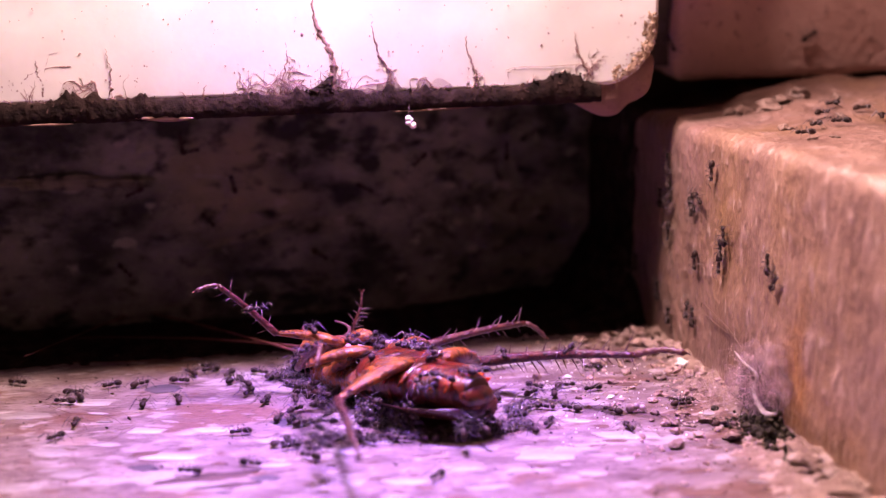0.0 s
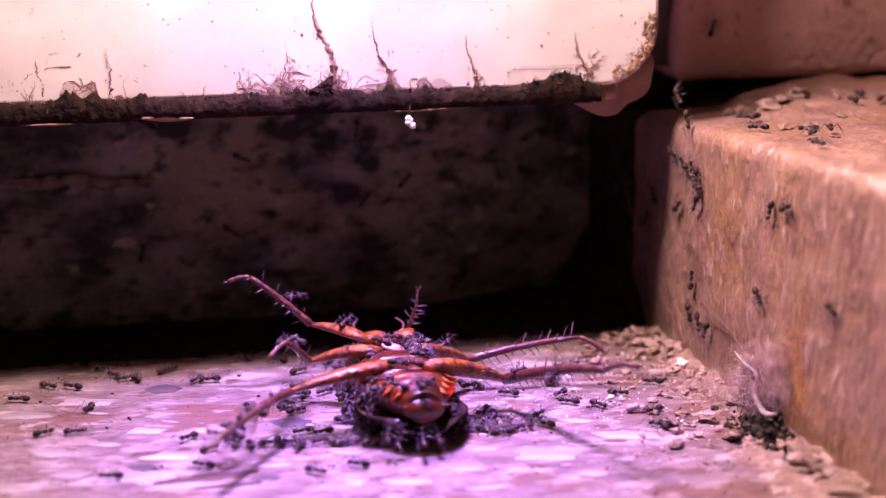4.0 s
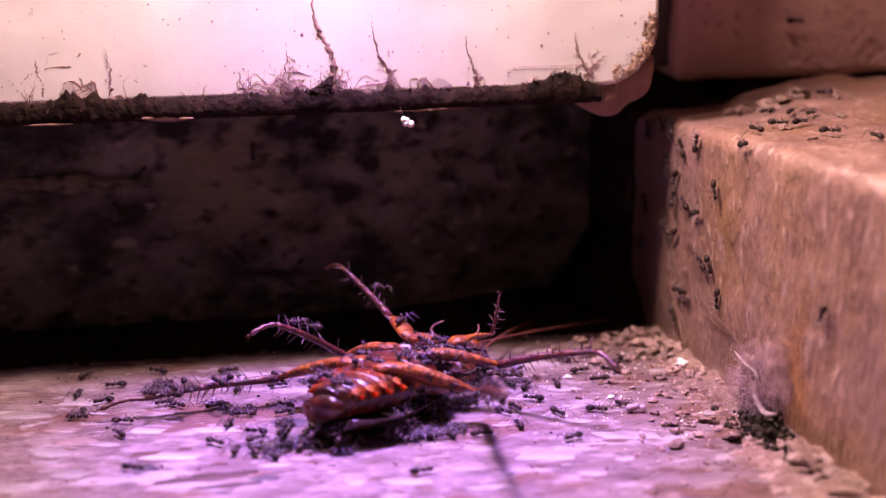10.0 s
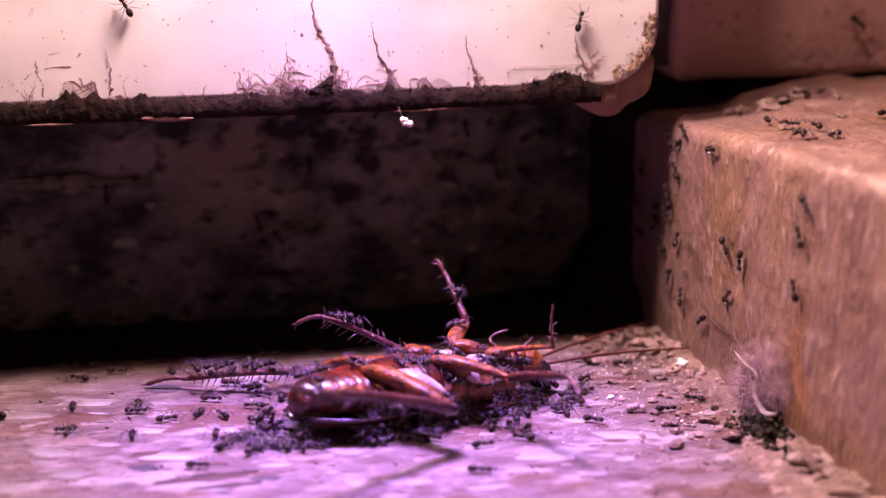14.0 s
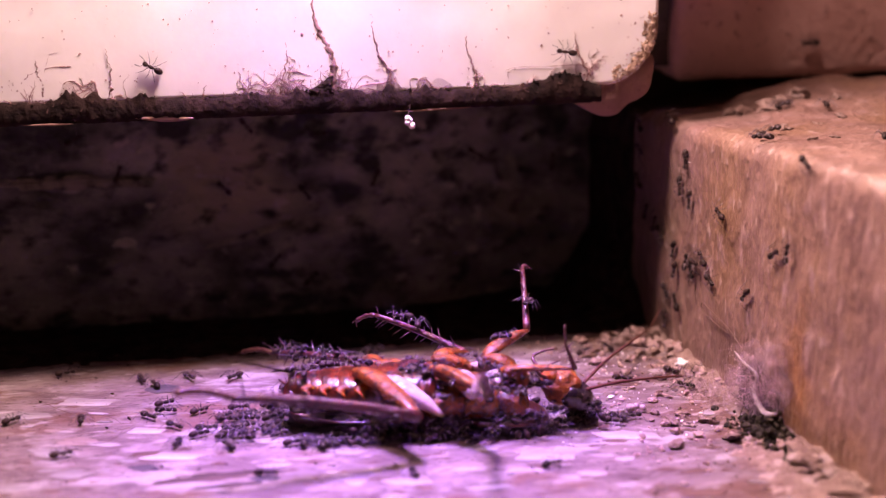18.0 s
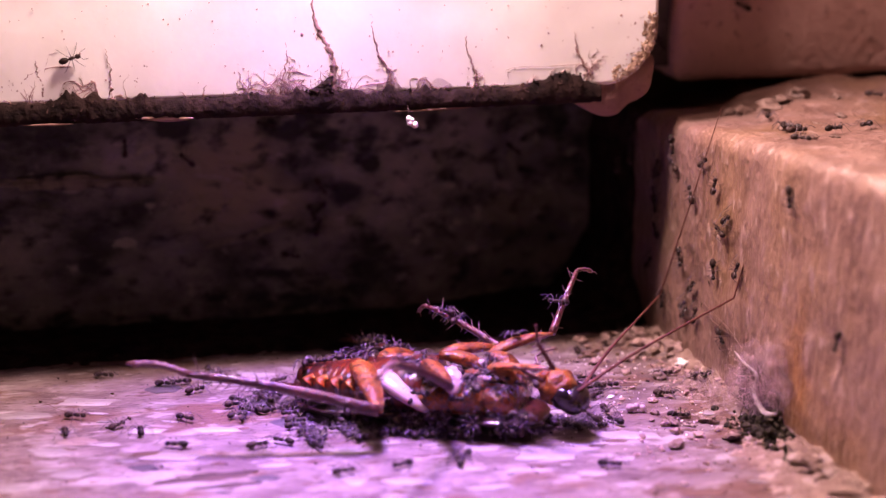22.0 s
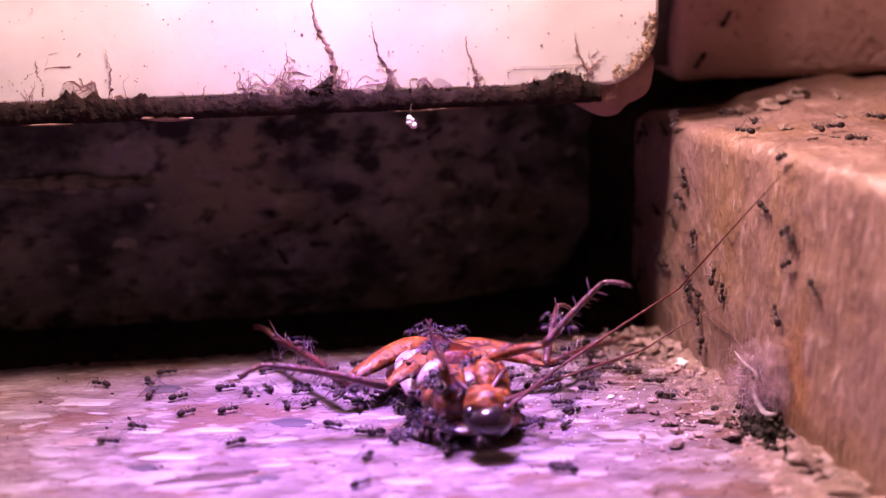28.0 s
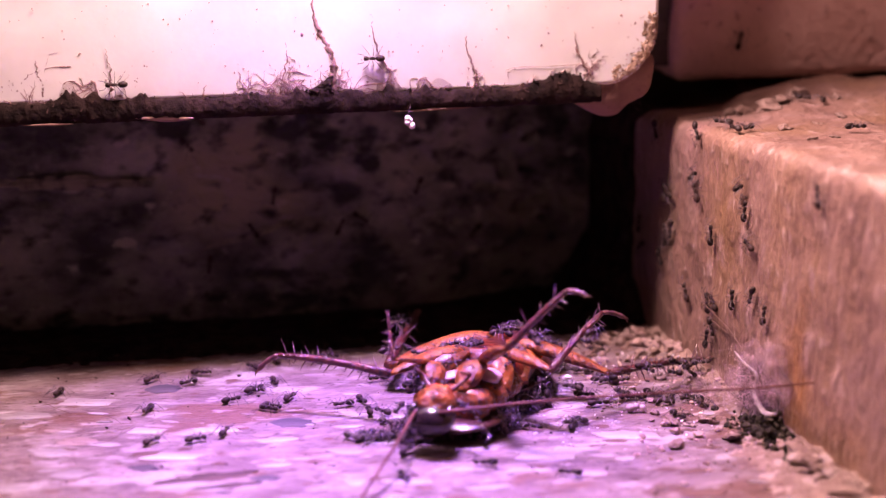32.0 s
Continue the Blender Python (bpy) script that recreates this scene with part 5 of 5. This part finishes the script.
# ---- earth swept against the stones, and soil blackened for shade ----
def drift(name, area, height, material, label, seed, cell=0.5):
    """A low uneven bank of earth; height gives its top over x and y."""
    x0, x1, y0, y1 = area
    bm = bmesh.new()
    xs, ys = np.arange(x0, x1 + 0.01, cell), np.arange(y0, y1 + 0.01, cell)
    rows = []
    for y in ys:
        row = []
        for x in xs:
            k = Vector((x / 2.2, y / 2.8, seed))
            h = height(x, y) + 0.28 * noise.noise(k) + 0.22 * noise.noise(k * 2.7) + 0.12 * noise.noise(k * 6.1)
            row.append(bm.verts.new((x, y, floor_z(x, y) * 0.3 + h)))
        rows.append(row)
    for a, b in zip(rows, rows[1:]):
        for i in range(len(xs) - 1):
            bm.faces.new((a[i], a[i + 1], b[i + 1], b[i]))
    tagged(part(name, bm, material), label, "earth", kind="stuff")


drift("earth_bank", (21, 37.5, -60, 28), lambda x, y: -0.95 + 1.15 * smooth((x - 24) / 11) + 1.1 * smooth((x - 33.6) / 3.6) * (0.6 + noise.noise(Vector((0, y / 4, 2)))) + 0.35 * smooth((-12 - y) / 10), M_EARTH, "crumbly peach earth banked along the foot of the tan stone", 4.2)
# soil with the overhang's shade put into its colour and its corner heap
drift("soil_bank", (-80, 37, 27, 54), lambda x, y: -0.55 + 1.3 * smooth((y - 27) / 8) + (8.0 + 1.5 * noise.noise(Vector((x / 3, y / 3, 7)))) * smooth((x - 29.5) / 7) * smooth((y - 27) / 17), M_SOIL_SHADE, "soil blackened for the shade along the foot of the dark stone", 8.1, 0.7)

# ---- crumbs, pebbles, grit ----
def crumb(at, size, material, name, label, group, seed):
    bm = bmesh.new()
    ball(bm, at, size, (random.Random(seed).uniform(0, 30), 0, seed * 47 % 180), 3, 1.1, 1.5, seed * 1.3)
    tagged(part(name, bm, material), label, name, group)


def scatter(name, n, area, sizes, material, label, seed, edge=1.0):
    rnd = random.Random(seed)
    bm = bmesh.new()
    x0, x1, y0, y1 = area
    for i in range(n):
        x, y = x1 - (x1 - x0) * rnd.random() ** edge, rnd.uniform(y0, y1)
        r = rnd.uniform(*sizes) * (0.6 + 0.8 * rnd.random() ** 3)
        ball(bm, (x, y, floor_z(x, y) + r * 0.35), (r * rnd.uniform(0.8, 1.5), r, r * rnd.uniform(0.5, 0.9)), (rnd.uniform(-30, 30), 0, rnd.uniform(0, 180)), 1, 0.6, 1.4, i)
    tagged(part(name, bm, material, smooth=False), label, "grit", kind="stuff")


scatter("pale_grit", 330, (18, 36.6, -26, 40), (0.12, 0.42), M_CRUMB, "pale crumbs and grit along the foot of the tan stone", 3, 2.2)
scatter("brown_grit", 90, (16, 36.6, -34, 30), (0.12, 0.5), M_EARTH, "brown dirt crumbs along the foot of the tan stone", 4, 1.8)
scatter("fine_grit", 420, (-48, 36, -30, 27), (0.05, 0.15), M_CRUMB, "fine pale grit strewn over the floor", 5)
# white specks put in for the sparkle of the floor near the stone
scatter("white_grit", 300, (8, 36, -14, 20), (0.05, 0.17), M_WHITE, "fine white specks standing in for glints on the floor by the stone", 7, 1.5)
scatter("dark_grit", 240, (-48, 36, -30, 30), (0.05, 0.2), M_SOIL_SHADE, "fine dark specks of dirt on the floor", 6)
for i, (x, y, r) in enumerate(((31.3, 23.5, 1.15), (33.6, 25.5, 0.9), (35.0, 11.1, 0.85), (33.2, 9.5, 0.7), (29.2, 24.6, 0.8), (35.6, 16.5, 1.0), (26.2, 25.8, 0.7), (34.4, 20.5, 0.9), (22.3, 1.5, 0.35), (30.8, 8.0, 0.6), (35.2, 6.0, 0.7), (27.5, 11.0, 0.5), (19.8, 10.5, 0.4))):
    crumb((x, y, floor_z(x, y) + r * 0.45), (r * 1.2, r, r * 0.8), M_WHITE if i in (2, 8, 12) else M_CRUMB, "crumb", "pale crumb of plaster at the foot of the stone", "crumbs", i)
for i, (x, y, a, b, c) in enumerate(((35.0, -25.5, 2.6, 1.7, 1.1), (33.5, -28.5, 1.5, 0.9, 0.4), (30.6, -16.2, 0.9, 1.4, 0.4), (34.8, -21.5, 1.2, 0.9, 0.9), (26.0, -9.0, 1.3, 0.7, 0.4), (30.2, -9.6, 1.0, 0.7, 0.5), (35.3, -31.0, 1.6, 1.2, 0.9), (24.0, -17.0, 1.1, 0.6, 0.3))):
    crumb((x, y, floor_z(x, y) + 0.3 + c * 0.3), (a, b, c * 0.75), M_EARTH, "pebble", "small brown pebble of broken mortar on the floor", "pebbles", 40 + i)
rnd = random.Random(202)
for i in range(46):
    x, y = 36.0 - 13.5 * rnd.random() ** 1.5, 26.5 - 13 * rnd.random() ** 1.3
    r = rnd.uniform(0.2, 0.72)
    pile = 0.25 * smooth((x - 27) / 6) * smooth((y - 15) / 8)
    crumb((x, y, floor_z(x, y) + r * 0.4 + pile * rnd.random()), (r * rnd.uniform(0.9, 1.6), r, r * rnd.uniform(0.5, 0.85)), M_CRUMB if i % 4 == 0 else M_EARTH, "crumb", "pale pinkish crumb of plaster heaped in the corner", "crumbs", 300 + i)
for i in range(26):
    x, y = rnd.uniform(22, 35.5), rnd.uniform(-16, 12)
    r = rnd.uniform(0.2, 0.55)
    crumb((x, y, floor_z(x, y) + r * 0.4), (r * rnd.uniform(1.0, 1.8), r, r * 0.7), M_CRUMB if i % 3 else M_EARTH, "crumb", "small pale crumb lying on the floor", "crumbs", 400 + i)
crumb((36.6, -37.0, 0.5), (1.8, 2.4, 1.1), M_EARTH, "clod", "dull clod of earth at the foot of the stone", "", 97)
for i, (x, y, r) in enumerate(((45.7, 7.5, 0.75), (44.3, -4.0, 0.55), (47.7, 24.9, 1.2), (50.3, 23.7, 1.4), (52.5, 25.0, 1.0), (46.0, 26.0, 0.8), (56.1, 27.6, 1.3), (60, 24, 0.8), (47.5, -3.0, 0.4), (51.0, 10.0, 0.4), (56, 14, 0.5))):
    crumb((x, y, ledge_top(x, y) + r * 0.12), (r * 1.3, r, r * 0.55), M_EARTH, "crumb", "dull crumb of mortar on the stone ledge", "ledge crumbs", 60 + i)


def build_clump():
    rnd = random.Random(77)
    bm = bmesh.new()
    for i in range(300):
        k = rnd.random()
        x, y = 35.8 - 2.8 * abs(rnd.gauss(0, 0.6)), -17.0 + rnd.gauss(0, 3.4)
        r = rnd.uniform(0.2, 0.55)
        ball(bm, (x, y, floor_z(x, y) + rnd.uniform(0.1, 2.6) * max(0.1, 1 - abs(y + 17) / 8)), (r, r, r * 0.8), (k * 90, 0, 0), 1, 0.7, 1.3, i)
    for i in range(60):
        p = Vector((34.8 - abs(rnd.gauss(0, 1.2)), -15.5 + rnd.gauss(0, 2), 1.0))
        d = Vector((rnd.gauss(0, 1), rnd.gauss(0, 1), rnd.uniform(0, 1))).normalized() * rnd.uniform(0.6, 1.6)
        tube(bm, [p, p + d * 0.5 + Vector((0, 0, 0.2)), p + d], [0.05, 0.04, 0.02], 4)
    tagged(part("soil_clump", bm, M_HUMUS, smooth=False), "dark crumbly clump of soil and scraps against the stone", "soil")


build_clump()


def build_lint():
    rnd = random.Random(91)
    lint = tagged(new("lint_tuft"), "grey tuft of web and lint clinging to the stone", "lint")
    bm = bmesh.new()
    ball(bm, (36.2, -10.8, 5.0), (2.1, 7.6, 4.2), (-17, 0, 0), 4, 0.8, 1.7, 3)
    ball(bm, (36.0, -11.8, 5.4), (1.7, 5.6, 3.2), (-20, 0, 0), 4, 0.8, 1.9, 5)
    ball(bm, (36.0, -8.2, 4.4), (1.6, 3.8, 2.6), (-10, 0, 0), 4, 0.8, 1.8, 6)
    part("veil", bm, M_VEIL, lint, "thin see-through web")
    bm = bmesh.new()
    ball(bm, (36.3, -10.2, 3.1), (1.5, 4.6, 2.4), (-12, 0, 0), 4, 0.3, 1.5, 8)
    part("veil", bm, M_VEIL_DARK, lint, "maroon stain inside the web")
    bm = bmesh.new()
    for i in range(360):
        if i < 260:
            p = Vector((35.2 + rnd.gauss(0, 0.7), -11 + rnd.gauss(0, 3.4), 4.0 + rnd.gauss(0, 2.0)))
        else:
            p = Vector((33.6 + rnd.gauss(0, 1.0), -1 + rnd.gauss(0, 3.0), 0.8 + abs(rnd.gauss(0, 0.5))))
        d1, d2 = (Vector((rnd.gauss(0, 0.5), rnd.gauss(0, 1), rnd.gauss(0, 1))).normalized() * rnd.uniform(0.8, 2.4) for k in (0, 1))
        q = [p - d1, p, p + d2]
        for v in q:
            v.x, v.z = min(v.x, 36.7), max(v.z, 0.3)
        tube(bm, curve_points(q, 4), 0.016, 4)
    part("fibre_fluff", bm, M_LINT, lint, "loose pale fibres")
    bm = tube(bmesh.new(), curve_points([(34.8, -5.9, 7.0), (34.7, -9.0, 6.6), (34.9, -12.4, 6.0), (34.8, -12.1, 3.9), (34.8, -13.9, 2.8), (34.7, -16.1, 2.6), (34.8, -18.2, 3.3)], 6), list(np.linspace(0.10, 0.16, 10)) + list(np.linspace(0.18, 0.36, 20)) + list(np.linspace(0.36, 0.22, 7)), 7)
    part("strand", bm, M_STRAND, lint, "white curved strand")


build_lint()


def hair(points, width, label):
    tagged(part("hair", tube(bmesh.new(), curve_points(points, 8), width, 5), M_HAIR), label, "hair")


hair([(36.5, -3.6, 6.8), (36.2, 0.0, 8.2), (36.0, 5.3, 9.0), (36.2, 8.3, 9.2), (36.3, 9.1, 8.4), (36.2, 6.5, 7.9), (36.5, 0.0, 7.3)], 0.06, "thin brown hair curled against the stone")
hair([(-44, 16, 0.3), (-40.5, 9, 0.5), (-36, 6.0, 0.6), (-34.8, 1.5, 0.4), (-37.2, -2.2, 0.3), (-40.5, -1.5, 0.4), (-39.5, 0.6, 0.5), (-35.5, 1.6, 0.3), (-33.4, 3.6, 0.4), (-34.5, 8.0, 0.5)], 0.035, "fine dark hair looped on the floor")


def build_dead_ant():
    bm = bmesh.new()
    x, y = 23.5, -4.4
    z = floor_z(x, y)
    for dx, dy, dz, r in ((-0.7, 0, 0.6, 0.5), (0.1, 0.1, 0.75, 0.36), (0.75, -0.1, 0.55, 0.38)):
        ball(bm, (x + dx, y + dy, z + dz), (r * 1.1, r, r), level=2)
    rnd = random.Random(5)
    for i in range(9):
        a = i * 0.7
        p = Vector((x + rnd.uniform(-0.4, 0.5), y, z + 0.6))
        d = Vector((math.cos(a), 0.5 * math.sin(a * 1.7), math.sin(a)))
        tube(bm, [p, p + d * 0.75, p + d * 1.0 + Vector((0.2, 0, -0.35))], [0.06, 0.05, 0.03], 4)
    tagged(part("dead_ant", bm, M_LINT), "grey curled dead ant on the floor", "ant")


build_dead_ant()


def build_pellet():
    ob = tagged(new("hanging_pellet"), "cluster of bright white pellets hanging on a thread under the brick", "pellet")
    bm = bmesh.new()
    for x, z, r in ((-0.25, 0.45, 0.36), (-0.2, -0.05, 0.4), (0.35, -0.45, 0.42), (0.1, 0.2, 0.3)):
        ball(bm, (x, 0, z), (r, r, r * 1.05), (0, 0, 0), 2, 0.3, 1.5, x)
    part("pellet", bm, M_WHITE, ob)
    part("thread", tube(bmesh.new(), [(-0.2, 0, 0.6), (-0.1, 0.1, 1.4), (0, 0.3, 2.6)], 0.025, 4), M_LINT, ob)
    return ob


PELLET = build_pellet()
PELLET_ROWS = [(0, 2.0, 0), (6, 1.9, 5), (9, 1.7, -15), (13, 1.4, -30), (17, 1.9, 8), (19, 1.9, 0), (23, 2.2, -10), (28, 2.1, 4), (32, 1.9, 6)]


# ---- what moves ----
def motions():
    walk(ROACH, [(r[0], roach_pose(r[0])) for r in ROACH_ROWS])
    walk(SWARM, [(r[0], roach_pose(r[0])) for r in ROACH_ROWS])
    for k in (0, 1):
        for ob, rows in zip(FEELERS[k], feeler_rows(k)):
            walk(ob, rows)
    walk(PELLET, [(t, pose(x * MM, 19.2 * MM, 31.1 * MM, 0, a, 0)) for t, x, a in PELLET_ROWS])
    for key, (leg, base) in LEGS.items():
        walk(leg, [(t, Matrix.Translation(base * MM) @ Matrix.Rotation(radians(math.sqrt(a * a + b * b + c * c)), 4, Vector((a, b, c)) if (a or b or c) else Vector((0, 0, 1))))
                   for t, a, b, c in LEG_TURNS[key]])
    for ob, rows in ANTS:
        walk(ob, rows)


motions()
